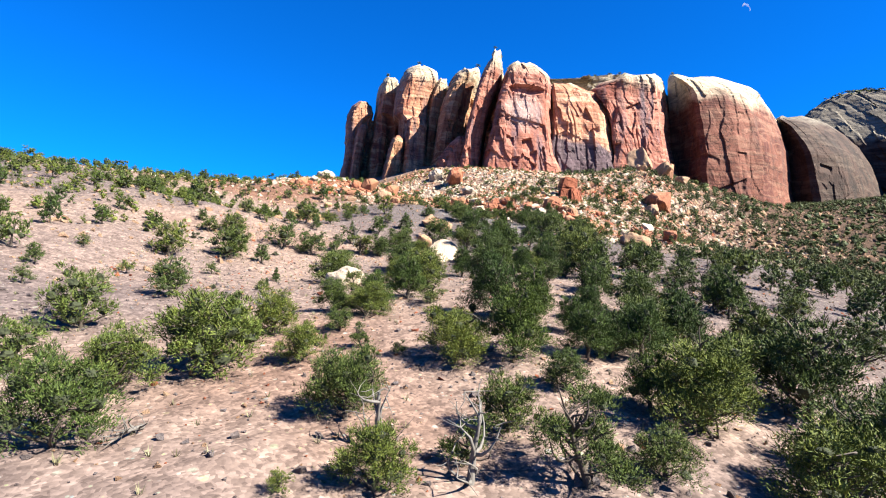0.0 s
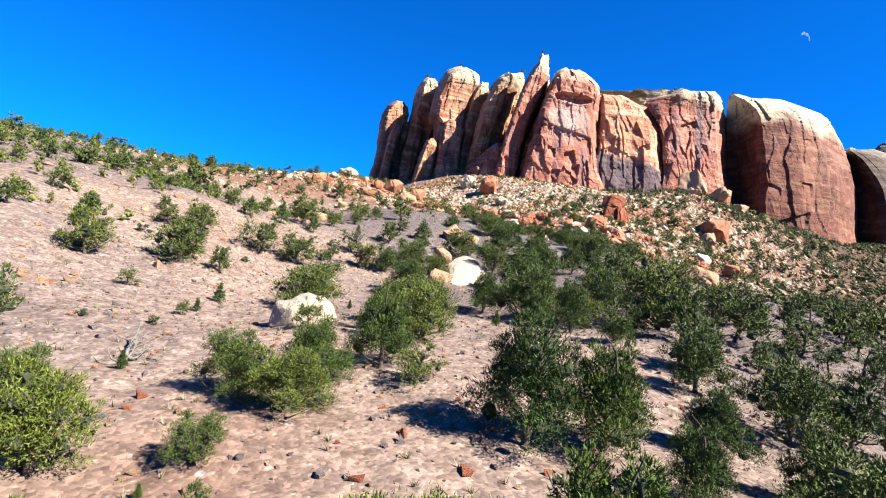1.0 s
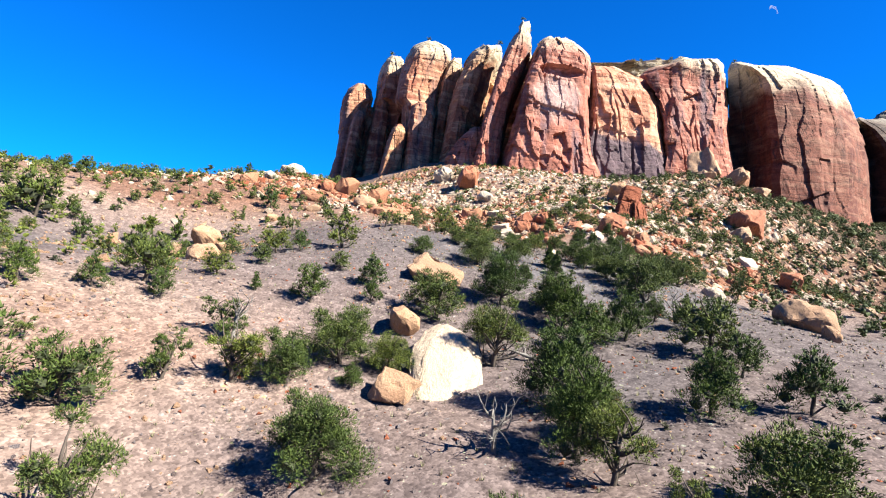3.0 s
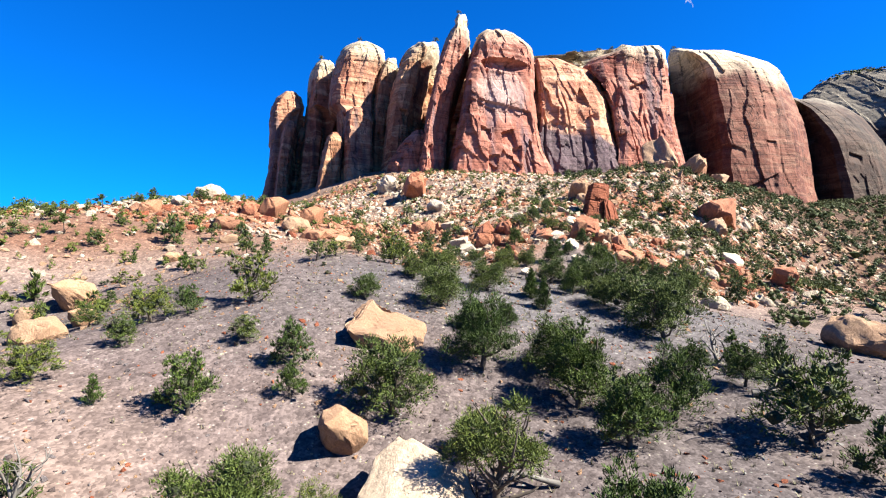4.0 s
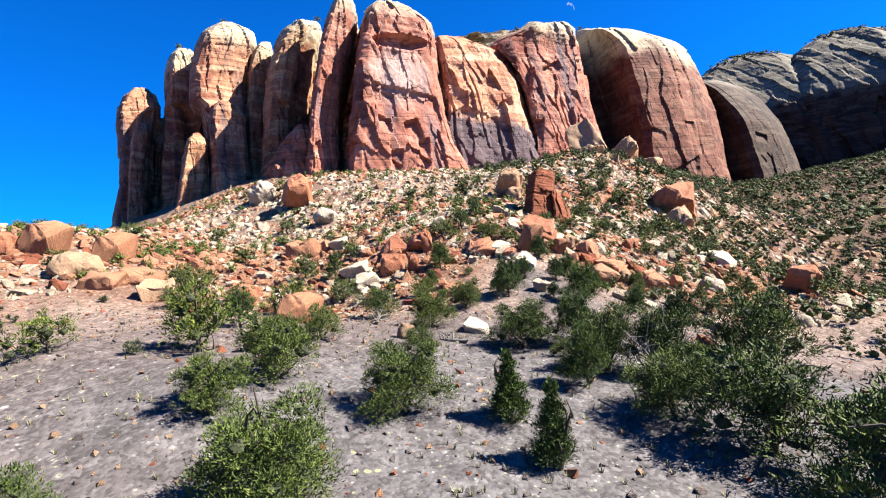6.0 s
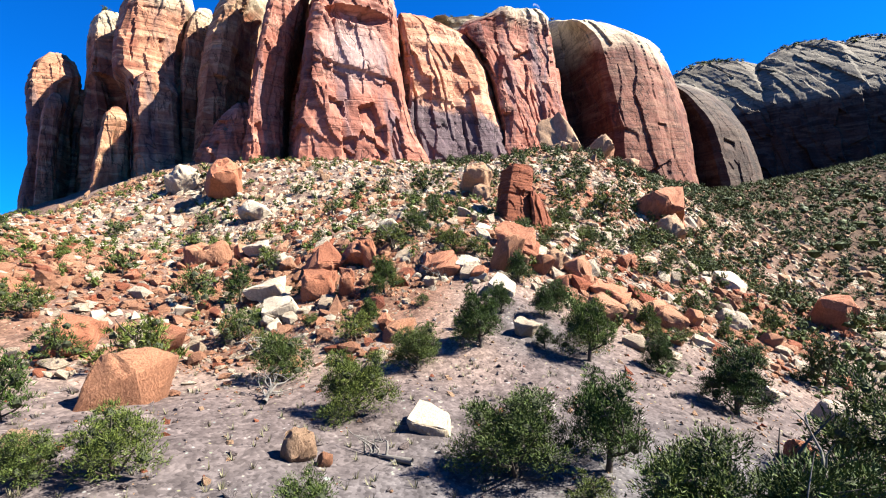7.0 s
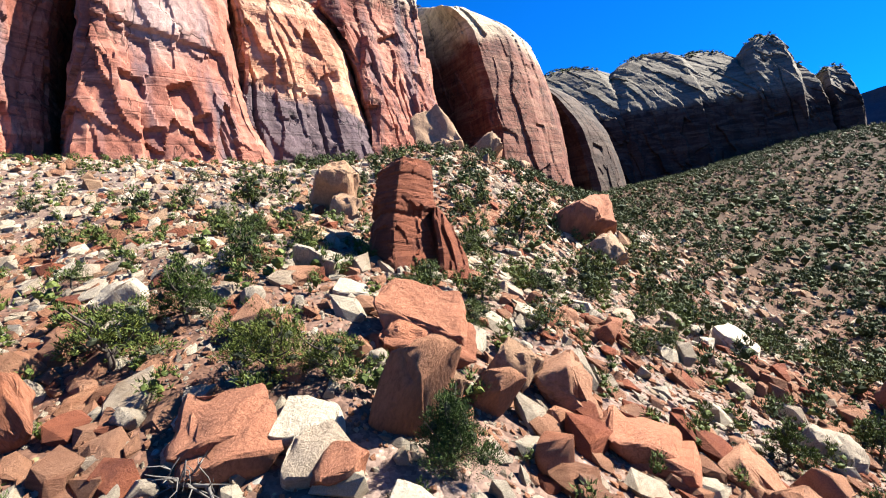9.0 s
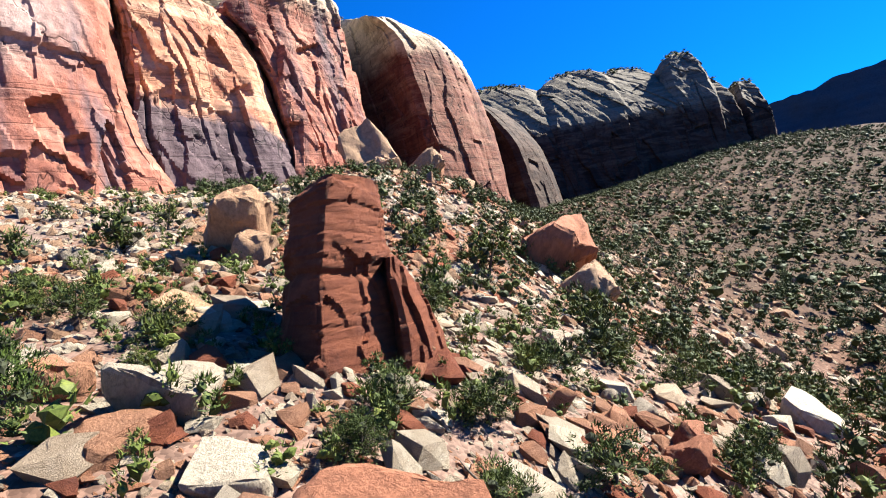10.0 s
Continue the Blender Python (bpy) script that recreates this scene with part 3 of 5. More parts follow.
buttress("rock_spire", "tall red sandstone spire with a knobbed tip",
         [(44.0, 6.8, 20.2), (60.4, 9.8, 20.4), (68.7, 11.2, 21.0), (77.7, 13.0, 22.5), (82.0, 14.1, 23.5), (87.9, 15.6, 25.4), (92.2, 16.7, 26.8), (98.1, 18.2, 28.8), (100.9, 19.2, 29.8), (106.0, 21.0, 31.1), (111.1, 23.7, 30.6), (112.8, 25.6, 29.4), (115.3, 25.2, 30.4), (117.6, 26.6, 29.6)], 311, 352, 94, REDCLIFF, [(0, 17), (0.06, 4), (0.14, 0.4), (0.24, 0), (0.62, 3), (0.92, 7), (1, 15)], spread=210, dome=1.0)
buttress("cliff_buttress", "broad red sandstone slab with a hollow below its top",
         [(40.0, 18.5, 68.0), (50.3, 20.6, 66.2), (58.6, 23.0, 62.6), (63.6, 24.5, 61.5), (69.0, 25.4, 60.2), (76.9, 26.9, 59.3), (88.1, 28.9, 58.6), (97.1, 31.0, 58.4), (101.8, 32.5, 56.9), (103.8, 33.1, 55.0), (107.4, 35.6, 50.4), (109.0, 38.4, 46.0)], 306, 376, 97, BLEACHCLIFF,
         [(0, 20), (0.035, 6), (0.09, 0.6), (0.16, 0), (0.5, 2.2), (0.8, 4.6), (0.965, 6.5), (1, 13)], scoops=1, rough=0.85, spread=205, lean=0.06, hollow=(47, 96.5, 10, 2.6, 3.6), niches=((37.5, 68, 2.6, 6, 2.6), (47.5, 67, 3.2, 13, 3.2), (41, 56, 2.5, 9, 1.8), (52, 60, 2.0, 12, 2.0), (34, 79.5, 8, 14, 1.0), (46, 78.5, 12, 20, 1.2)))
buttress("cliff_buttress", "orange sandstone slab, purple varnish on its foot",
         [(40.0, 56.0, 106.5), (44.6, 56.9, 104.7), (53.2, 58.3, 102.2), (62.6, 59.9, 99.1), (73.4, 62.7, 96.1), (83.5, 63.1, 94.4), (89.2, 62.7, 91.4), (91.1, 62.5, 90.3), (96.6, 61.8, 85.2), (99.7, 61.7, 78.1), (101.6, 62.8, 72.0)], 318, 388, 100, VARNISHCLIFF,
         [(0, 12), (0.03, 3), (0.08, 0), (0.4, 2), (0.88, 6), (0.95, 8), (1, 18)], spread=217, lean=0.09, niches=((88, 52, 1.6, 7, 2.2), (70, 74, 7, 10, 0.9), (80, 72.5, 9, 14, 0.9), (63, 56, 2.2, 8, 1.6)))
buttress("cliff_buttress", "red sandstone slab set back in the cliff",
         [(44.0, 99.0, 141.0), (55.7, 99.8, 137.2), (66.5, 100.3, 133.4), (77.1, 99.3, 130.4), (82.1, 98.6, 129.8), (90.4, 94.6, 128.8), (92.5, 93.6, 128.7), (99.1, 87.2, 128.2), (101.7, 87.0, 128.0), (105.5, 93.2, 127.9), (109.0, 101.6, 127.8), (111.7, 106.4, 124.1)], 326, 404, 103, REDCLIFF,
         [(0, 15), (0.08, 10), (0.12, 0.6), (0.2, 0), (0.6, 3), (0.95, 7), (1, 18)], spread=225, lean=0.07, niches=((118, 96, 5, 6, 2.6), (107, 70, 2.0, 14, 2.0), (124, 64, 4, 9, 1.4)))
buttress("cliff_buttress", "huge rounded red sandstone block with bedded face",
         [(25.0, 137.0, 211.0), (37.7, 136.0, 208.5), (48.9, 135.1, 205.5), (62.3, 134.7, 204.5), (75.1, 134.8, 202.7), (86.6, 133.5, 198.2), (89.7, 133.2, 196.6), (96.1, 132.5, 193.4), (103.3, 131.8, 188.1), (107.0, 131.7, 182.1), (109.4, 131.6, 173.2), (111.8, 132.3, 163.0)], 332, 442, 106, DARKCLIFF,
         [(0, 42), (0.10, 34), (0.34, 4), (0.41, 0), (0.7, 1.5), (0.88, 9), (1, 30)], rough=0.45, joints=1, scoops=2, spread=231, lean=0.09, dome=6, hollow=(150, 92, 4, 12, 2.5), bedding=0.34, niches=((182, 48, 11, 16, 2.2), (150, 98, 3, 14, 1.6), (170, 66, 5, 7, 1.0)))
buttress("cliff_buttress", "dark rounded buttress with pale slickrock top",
         [(34.0, 233.6, 299.0), (40.7, 233.0, 297.3), (54.2, 231.4, 294.9), (64.0, 230.5, 291.2), (78.7, 229.8, 283.3), (90.6, 228.9, 274.4), (94.0, 228.6, 270.0), (98.4, 229.2, 264.3), (101.3, 229.7, 257.1), (103.8, 233.9, 247.3)], 372, 472, 109, SHADECLIFF,
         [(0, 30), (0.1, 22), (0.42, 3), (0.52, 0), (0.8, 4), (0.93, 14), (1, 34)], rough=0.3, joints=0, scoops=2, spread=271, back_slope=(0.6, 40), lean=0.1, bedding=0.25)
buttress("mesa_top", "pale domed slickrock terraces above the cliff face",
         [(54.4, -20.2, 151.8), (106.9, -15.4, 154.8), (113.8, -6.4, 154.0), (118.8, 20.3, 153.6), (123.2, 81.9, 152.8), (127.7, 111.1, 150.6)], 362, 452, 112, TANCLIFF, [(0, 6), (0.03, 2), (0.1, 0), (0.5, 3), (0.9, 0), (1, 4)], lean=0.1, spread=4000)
RIM = np.concatenate(TOPS)
# the shaded wall of the canyon beyond
CREST = []
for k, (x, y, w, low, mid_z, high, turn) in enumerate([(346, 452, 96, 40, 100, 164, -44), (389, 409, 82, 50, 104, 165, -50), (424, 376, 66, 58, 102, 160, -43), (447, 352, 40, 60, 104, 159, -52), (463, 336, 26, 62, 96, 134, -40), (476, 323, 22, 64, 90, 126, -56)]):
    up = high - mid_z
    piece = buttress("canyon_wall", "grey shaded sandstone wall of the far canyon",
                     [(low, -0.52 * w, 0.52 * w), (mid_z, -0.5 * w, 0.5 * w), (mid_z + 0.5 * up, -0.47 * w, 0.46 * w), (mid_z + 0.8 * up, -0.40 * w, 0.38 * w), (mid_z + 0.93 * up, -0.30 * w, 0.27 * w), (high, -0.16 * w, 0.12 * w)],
                     0, 170, 130 + 7 * k, SHADECLIFF, [(0, 16), (0.06, 6), (0.2, 0), (0.5, 2), (0.85, 0), (1, 14)], lean=0.2, spread=4000, back_slope=(0.5, 100 if w > 50 else 50), bedding=0.35, dome=3, rough=0.9, scoops=2, joints=1)
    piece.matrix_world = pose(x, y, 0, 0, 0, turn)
    crest = TOPS[-1][TOPS[-1][:, 2] > TOPS[-1][:, 2].max() - 7]
    CREST.append(np.array([piece.matrix_world @ Vector(v) for v in crest[::7]]))
# a wooded mesa far down the canyon, its distance haze painted into the colour
mx, mz = np.linspace(-420, 620, 120), np.linspace(0, 1, 40)
MX, MZ = np.meshgrid(mx, mz)
rim = 250 + 0.10 * MX + 14 * fbm(MX / 130, 0.2, 0.4, 4, 91)
MY = 150 * MZ**0.6 + 24 * fbm(MX / 70, MZ * 2, 0.1, 4, 93)
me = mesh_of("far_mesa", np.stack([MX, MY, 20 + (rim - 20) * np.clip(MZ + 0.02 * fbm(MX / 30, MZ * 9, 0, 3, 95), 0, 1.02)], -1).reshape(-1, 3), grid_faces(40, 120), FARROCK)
far_mesa = tagged(new("far_mesa", me), "dark wooded mesa with painted blue haze far down the canyon", "mesa", kind="structure")
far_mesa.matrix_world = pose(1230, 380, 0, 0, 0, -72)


# ---- rocks ----
def rock(seed, detail=2, flat=0.6, long=1.2, boxy=0.5, cuts=8, noise_size=0.05):
    """A broken block: the hull of jittered corners, edges worn, faces roughened and bedded. 1 m wide, sunk by a quarter of its height.
    detail 0: the bare hull, for rubble."""
    rs = np.random.RandomState(seed)
    corners = np.array([(a, b, c) for a in (-1, 1) for b in (-1, 1) for c in (-1, 1)], float)
    corners = corners * (0.42 + 0.40 * boxy) + rs.normal(0, 0.30 * (1.15 - boxy), corners.shape)
    loose = rs.normal(0, 1, (cuts, 3))
    loose = loose / np.linalg.norm(loose, axis=1, keepdims=True) * rs.uniform(0.8, 1.08, (cuts, 1))
    bm = bmesh.new()
    for p in np.concatenate([corners, loose]) * [long, 1, flat]:
        bm.verts.new(p)
    hull = bmesh.ops.convex_hull(bm, input=bm.verts)
    bmesh.ops.delete(bm, geom=[g for g in {*hull["geom_interior"], *hull["geom_unused"]} if isinstance(g, bmesh.types.BMVert)], context="VERTS")
    if detail:
        bmesh.ops.dissolve_limit(bm, angle_limit=radians(9), verts=bm.verts, edges=bm.edges)
        bmesh.ops.bevel(bm, geom=list(bm.edges), offset=0.045, segments=1, profile=0.6, affect="EDGES", clamp_overlap=True)
        bmesh.ops.triangulate(bm, faces=bm.faces)
        for _ in range(detail if detail > 1 else 0):
            far = [g for g in bm.edges if g.calc_length() > 0.13]
            if far:
                bmesh.ops.subdivide_edges(bm, edges=far, cuts=1, use_grid_fill=False)
                bmesh.ops.triangulate(bm, faces=bm.faces)
    bm.normal_update()
    bm.verts.ensure_lookup_table()
    for n, q in enumerate(bm.verts):
        q.index = n
    v = np.array([q.co[:] for q in bm.verts])
    nrm = np.array([q.normal[:] for q in bm.verts])
    faces = np.array([[q.index for q in f.verts] for f in bm.faces])
    bm.free()
    if detail:
        lumps = fbm(v[:, 0] * 1.6 + seed, v[:, 1] * 1.6, v[:, 2] * 1.6, 3, seed)
        bed = v[:, 2] + 0.35 * v[:, 0] - 0.2 * v[:, 1]
        ledges = np.round(2 * vnoise(v[:, 0] * 0.5, v[:, 1] * 0.5, bed * 6 + seed, seed + 1)) / 2 + 0.4 * vnoise(v[:, 0], v[:, 1], bed * 17, seed + 2)
        chips = np.maximum(0, fbm(v[:, 0] * 2.3, v[:, 1] * 2.3 + seed, v[:, 2] * 2.3, 2, seed + 4) - 0.35)
        breaks = 0.055 * facets(v[:, 0] * 2.1 + 0.9 * v[:, 1] + seed, v[:, 2] * 2.4 - 1.1 * v[:, 1], seed + 7) + 0.035 * facets(v[:, 0] * 5 - 2 * v[:, 1] + seed, v[:, 2] * 5 + 2.5 * v[:, 1], seed + 8)
        v = v + nrm * breaks[:, None]
        v = v + nrm * (noise_size * (0.7 * lumps + 0.9 * ledges) - 0.15 * chips)[:, None]
    v = v * 0.5 / np.abs(v[:, 0]).max()
    v[:, 2] -= v[:, 2].min() + 0.26 * np.ptp(v[:, 2])
    return v, faces


ROCK_LABELS = {
    "red": "angular red sandstone boulder lying on the talus slope",
    "orange": "broken orange sandstone block resting on the talus",
    "tan": "tan sandstone boulder weathered round on the slope",
    "white": "bleached white sandstone slab lying on the rubble",
}
ROCK_STUFF = {"red": RUST, "orange": ORANGE, "tan": TAN, "white": WHITE}
SHAPES = {
    "block": [dict(flat=0.72, long=1.2, boxy=0.42, cuts=9), dict(flat=0.8, long=1.35, boxy=0.28, cuts=9), dict(flat=0.62, long=1.5, boxy=0.36, cuts=8)],
    "slab": [dict(flat=0.28, long=1.5, boxy=0.55, cuts=6), dict(flat=0.36, long=1.25, boxy=0.4, cuts=8), dict(flat=0.26, long=1.8, boxy=0.6, cuts=6)],
    "round": [dict(flat=0.85, long=1.1, boxy=0.1, cuts=60, noise_size=0.03), dict(flat=0.65, long=1.35, boxy=0.1, cuts=44, noise_size=0.035)],
    "shard": [dict(flat=0.9, long=0.8, boxy=0.2, cuts=5), dict(flat=1.3, long=0.9, boxy=0.3, cuts=5)],
}
rock_meshes = {}


def rock_mesh(shape, which, colour, detail):
    key = (shape, which, colour, detail)
    if key not in rock_meshes:
        v, f = rock(sum(map(ord, shape)) + 7 * which + 31 * len(colour), detail, **SHAPES[shape][which])
        rock_meshes[key] = mesh_of(f"{colour}_rock", v, f, ROCK_STUFF[colour])
        rock_meshes[key].set_sharp_from_angle(angle=radians(26))
    return rock_meshes[key]


def slope_turn(x, y, share=1.0):
    """The turn that lays a thing on the slope there."""
    gx = at_land(x + 3, y) - at_land(x - 3, y)
    gy = at_land(x, y + 3) - at_land(x, y - 3)
    return Vector((0, 0, 1)).rotation_difference(Vector((-share * gx / 6, -share * gy / 6, 1))).to_matrix().to_4x4()


def lying_slab(x, y, width, deep, thick, colour, shape, which, turn, slope):
    """A slab that lies on the slope."""
    data = rock_mesh(shape, which, colour, 3)
    size = np.ptp(np.array([v.co[:] for v in data.vertices]), axis=0)
    ob = new("boulder", data)
    ob.matrix_world = pose(x, y, at_land(x, y), slope, 0, turn) @ Matrix.Diagonal((width / size[0], deep / size[1], thick / (0.74 * size[2]), 1))
    return tagged(ob, ROCK_LABELS[colour], "boulder", "boulders on the slope")


def placed_boulder(x, y, width, height, colour, shape, which=0, turn=0, tilt=0):
    """A boulder of that width and height above the soil."""
    data = rock_mesh(shape, which % len(SHAPES[shape]), colour, 3 if width > 6 else 2)
    size = np.ptp(np.array([v.co[:] for v in data.vertices]), axis=0)
    ob = new("boulder", data)
    tall = height / (0.80 * size[2])
    deep = min(width / size[1] * 0.85, 1.5 * tall)
    lie = slope_turn(x, y, 1.1) @ pose(0, 0, 0, 0, 0, turn) @ pose(0, 0, 0, 0.4 * tilt + 5, tilt)
    ob.matrix_world = Matrix.Translation((x, y, at_land(x, y))) @ lie @ Matrix.Diagonal((width / size[0], deep, tall, 1))
    return tagged(ob, ROCK_LABELS[colour], "boulder", "boulders on the slope")


# ---- trees ----
def tube(points, radii, sides=6):
    """A tapered limb through the points."""
    points, verts = np.asarray(points, float), []
    way = np.gradient(points, axis=0)
    for p, w, r in zip(points, way, radii):
        w = w / (np.linalg.norm(w) + 1e-9)
        a = np.cross(w, (0.31, 0.93, 0.17))
        a /= np.linalg.norm(a)
        b = np.cross(w, a)
        ang = np.linspace(0, 2 * np.pi, sides, endpoint=False)
        verts.append(p + r * (np.cos(ang)[:, None] * a + np.sin(ang)[:, None] * b))
    return np.concatenate(verts), grid_faces(len(points), sides, True)


def join(pieces):
    verts, faces, n = [], [], 0
    for v, f in pieces:
        verts.append(v)
        faces.append(np.asarray(f) + n)
        n += len(v)
    return np.concatenate(verts), np.concatenate(faces)


def limbs(rng, count, height, spread, thick, dead=False, sides=7):
    """Trunk and limbs; returns the tubes and the limbs' ends."""
    lean = rng.normal(0, 0.10, 2)
    tubes, ends = [], []
    k = np.linspace(0, 1, 6)
    axis = np.stack([lean[0] * height * k + 0.04 * height * np.sin(5 * k + rng.uniform(0, 6)) * k, lean[1] * height * k, -0.25 + (0.7 * height + 0.25) * k], 1)
    tubes.append(tube(axis, thick * (1.25 - 0.95 * k), sides))
    for n in range(count):
        f = rng.uniform(0.08, 0.95)
        base = np.array([np.interp(f, k, axis[:, c]) for c in range(3)])
        a = rng.uniform(0, 2 * np.pi)
        out = spread * rng.uniform(0.4, 1.0 if dead else 0.82) * (1.0 - 0.45 * f)
        rise = height * rng.uniform(0.12, 0.42)
        q = np.linspace(0, 1, 5)
        bend = rng.normal(0, 0.07 * height, 3)
        path = base + np.stack([np.cos(a) * out * q, np.sin(a) * out * q, rise * q**1.4], 1) + np.outer(np.sin(np.pi * q), bend)
        tubes.append(tube(path, thick * 0.5 * (1.08 - q) + 0.008, 5 if sides > 5 else 3))
        ends.append(path[-1])
        if dead:
            for _ in range(3):
                p0 = path[rng.randint(2, 5)]
                tip = p0 + rng.normal(0, 0.14 * height, 3) + [0, 0, 0.08 * height]
                tubes.append(tube(np.stack([p0, (p0 + tip) / 2 + rng.normal(0, 0.02 * height, 3), tip]), [thick * 0.2, thick * 0.12, 0.006], 4))
    return tubes, np.array(ends)


def lumpy(d, seed):
    """How far a crown bulges in each direction: lobes and hollows."""
    return 1 + 0.26 * fbm(d[:, 0] * 1.7 + seed, d[:, 1] * 1.7, d[:, 2] * 1.7, 2, seed) + 0.13 * vnoise(d[:, 0] * 5, d[:, 1] * 5 + seed, d[:, 2] * 5, seed + 3)


def foliage(rng, domes, sprays, leaf, level, up_turn=0.5, heart=0.34):
    """Lumpy domes, each a ragged core inside a coat of small sprays; the cores' faces come first."""
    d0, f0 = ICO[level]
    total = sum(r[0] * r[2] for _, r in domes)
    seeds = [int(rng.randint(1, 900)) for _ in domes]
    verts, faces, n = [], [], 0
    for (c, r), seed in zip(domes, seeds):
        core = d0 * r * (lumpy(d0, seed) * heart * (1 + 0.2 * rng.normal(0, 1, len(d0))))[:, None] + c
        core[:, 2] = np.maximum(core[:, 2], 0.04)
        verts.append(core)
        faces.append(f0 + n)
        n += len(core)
    for (c, r), seed in zip(domes, seeds):
        # tufts on the dome, each a bunch of sprays
        count = max(3, int(sprays * r[0] * r[2] / total))
        bunch = 20 if count > 60 else 1
        tufts = max(1, count // bunch)
        count = tufts * bunch
        d = rng.normal(0, 1, (tufts, 3))
        d[:, 2] = np.where((d[:, 2] < -0.4) & (rng.uniform(0, 1, tufts) < 0.6), -d[:, 2], d[:, 2])
        d /= np.linalg.norm(d, axis=1, keepdims=True)
        middle = c + d * r * (lumpy(d, seed) * (0.36 + 0.66 * rng.uniform(0, 1, tufts) ** 0.55))[:, None]
        d = np.repeat(d, bunch, 0)
        wide = 0.16 * r[0] * rng.uniform(0.6, 1.4, (tufts, 1))
        base = np.repeat(middle, bunch, 0) + rng.normal(0, 1, (count, 3)) * [1, 1, 0.8] * np.repeat(wide, bunch, 0) * (bunch > 1)
        base[:, 2] = np.maximum(base[:, 2], 0.05 + 0.1 * rng.uniform(0, 1, count))
        way = d * 0.7 + [0, 0, up_turn] + rng.normal(0, 0.45, (count, 3))
        way /= np.linalg.norm(way, axis=1, keepdims=True)
        side = np.cross(way, rng.normal(0, 1, (count, 3)))
        side /= np.linalg.norm(side, axis=1, keepdims=True) + 1e-9
        size = leaf * rng.uniform(0.6, 1.4, (count, 1))
        verts.append(np.stack([base - side * size * 0.27, base + side * size * 0.27, base + way * size * 1.9], 1).reshape(-1, 3))
        faces.append(np.arange(3 * count).reshape(-1, 3) + n)
        n += 3 * count
    return np.concatenate(verts), np.concatenate(faces)


# sprays, size of a spray, fineness of the cores, share of the limbs: near trees, trees further off, far woods
GRADES = {"close": (22000, 0.052, 1, 1.4), "near": (10500, 0.070, 1, 1.2), "mid": (4200, 0.092, 2, 0.6), "far": (1200, 0.18, 1, 0.2), "fringe": (220, 0.21, 1, 0.3), "woods": (52, 0.30, 1, 0.3)}


def tree_parts(seed, kind, grade="near"):
    """Meshes of trunk and crown of one tree, 1 unit high: rounded domes of foliage that come down near the soil."""
    rng = np.random.RandomState(seed)
    sprays, leaf, level, limb_share = GRADES[grade]
    height, spread = {"juniper": (3.2, 1.8), "pinyon": (3.8, 1.7), "cone": (2.7, 0.85), "bush": (1.5, 1.1), "sage": (0.8, 0.6), "sparse": (3.2, 1.7)}[kind]
    height, spread = height * rng.uniform(0.9, 1.1), spread * rng.uniform(0.9, 1.12)
    tubes, ends = limbs(rng, max(3, int({"juniper": 14, "pinyon": 12, "cone": 6, "bush": 9, "sage": 7, "sparse": 18}[kind] * limb_share)), height, spread, {"sage": 0.03, "bush": 0.06}.get(kind, 0.105), sides=7 if grade in ("near", "close") else 4)
    domes = []
    if kind == "cone":
        for f in (0.2, 0.42, 0.64, 0.84):
            r = spread * (1.12 - f) * 0.85
            domes.append((np.array([0.1 * r * rng.normal(), 0.1 * r * rng.normal(), f * height]), np.array([r, r, 0.2 * height])))
    elif kind in ("sparse", "sage"):
        for n in range(9 if grade in ("close", "near", "mid") else 5):
            e = ends[n % len(ends)] * [1, 1, rng.uniform(0.55, 1.05)] + rng.normal(0, 0.1, 3) * spread
            r = spread * rng.uniform(0.22, 0.38)
            e[2] = max(e[2], 0.6 * r)
            domes.append((e, np.array([r, r, 0.8 * r])))
    else:
        count = {"juniper": 11, "pinyon": 12, "bush": 6}[kind] if grade not in ("woods", "fringe") else 1 if grade == "woods" else 3
        for k in range(count):
            f = (k + rng.uniform(0.2, 0.8)) / count
            a = 2.4 * k + rng.uniform(-0.5, 0.5)
            slim = 1.08 - 0.62 * f if kind == "pinyon" else 1.05 - 0.35 * f
            r = spread * slim * rng.uniform(0.30, 0.48) * (2.4 if grade == "woods" else 1.45 if grade == "fringe" else 1)
            q = (spread * slim - r) * rng.uniform(0.7, 1.15)
            rz = max(0.8 * r, 0.17 * height)
            domes.append((np.array([q * np.cos(a), q * np.sin(a), max(0.75 * rz, (0.16 + 0.68 * f) * height)]), np.array([r, r, rz])))
        if grade != "woods":
            domes.append((np.array([0, 0, 0.45 * height]), np.array([0.5 * spread, 0.5 * spread, 0.33 * height])))
    if kind in ("bush", "sage"):
        sprays, leaf, level = int(sprays * 0.4), leaf * 0.65, max(1, level - 1)
    elif kind in ("cone", "sparse"):
        sprays, level = int(sprays * 0.55), max(1, level - 1)
    trunk, crown = join(tubes), foliage(rng, domes, sprays, leaf, level, 0.7 if kind in ("pinyon", "cone") else 0.45, {"woods": 0.54, "fringe": 0.46, "far": 0.42}.get(grade, 0.34))
    tall = crown[0][:, 2].max()
    return (trunk[0] / tall, trunk[1]), (crown[0] / tall, crown[1]), len(domes) * len(ICO[level][1])


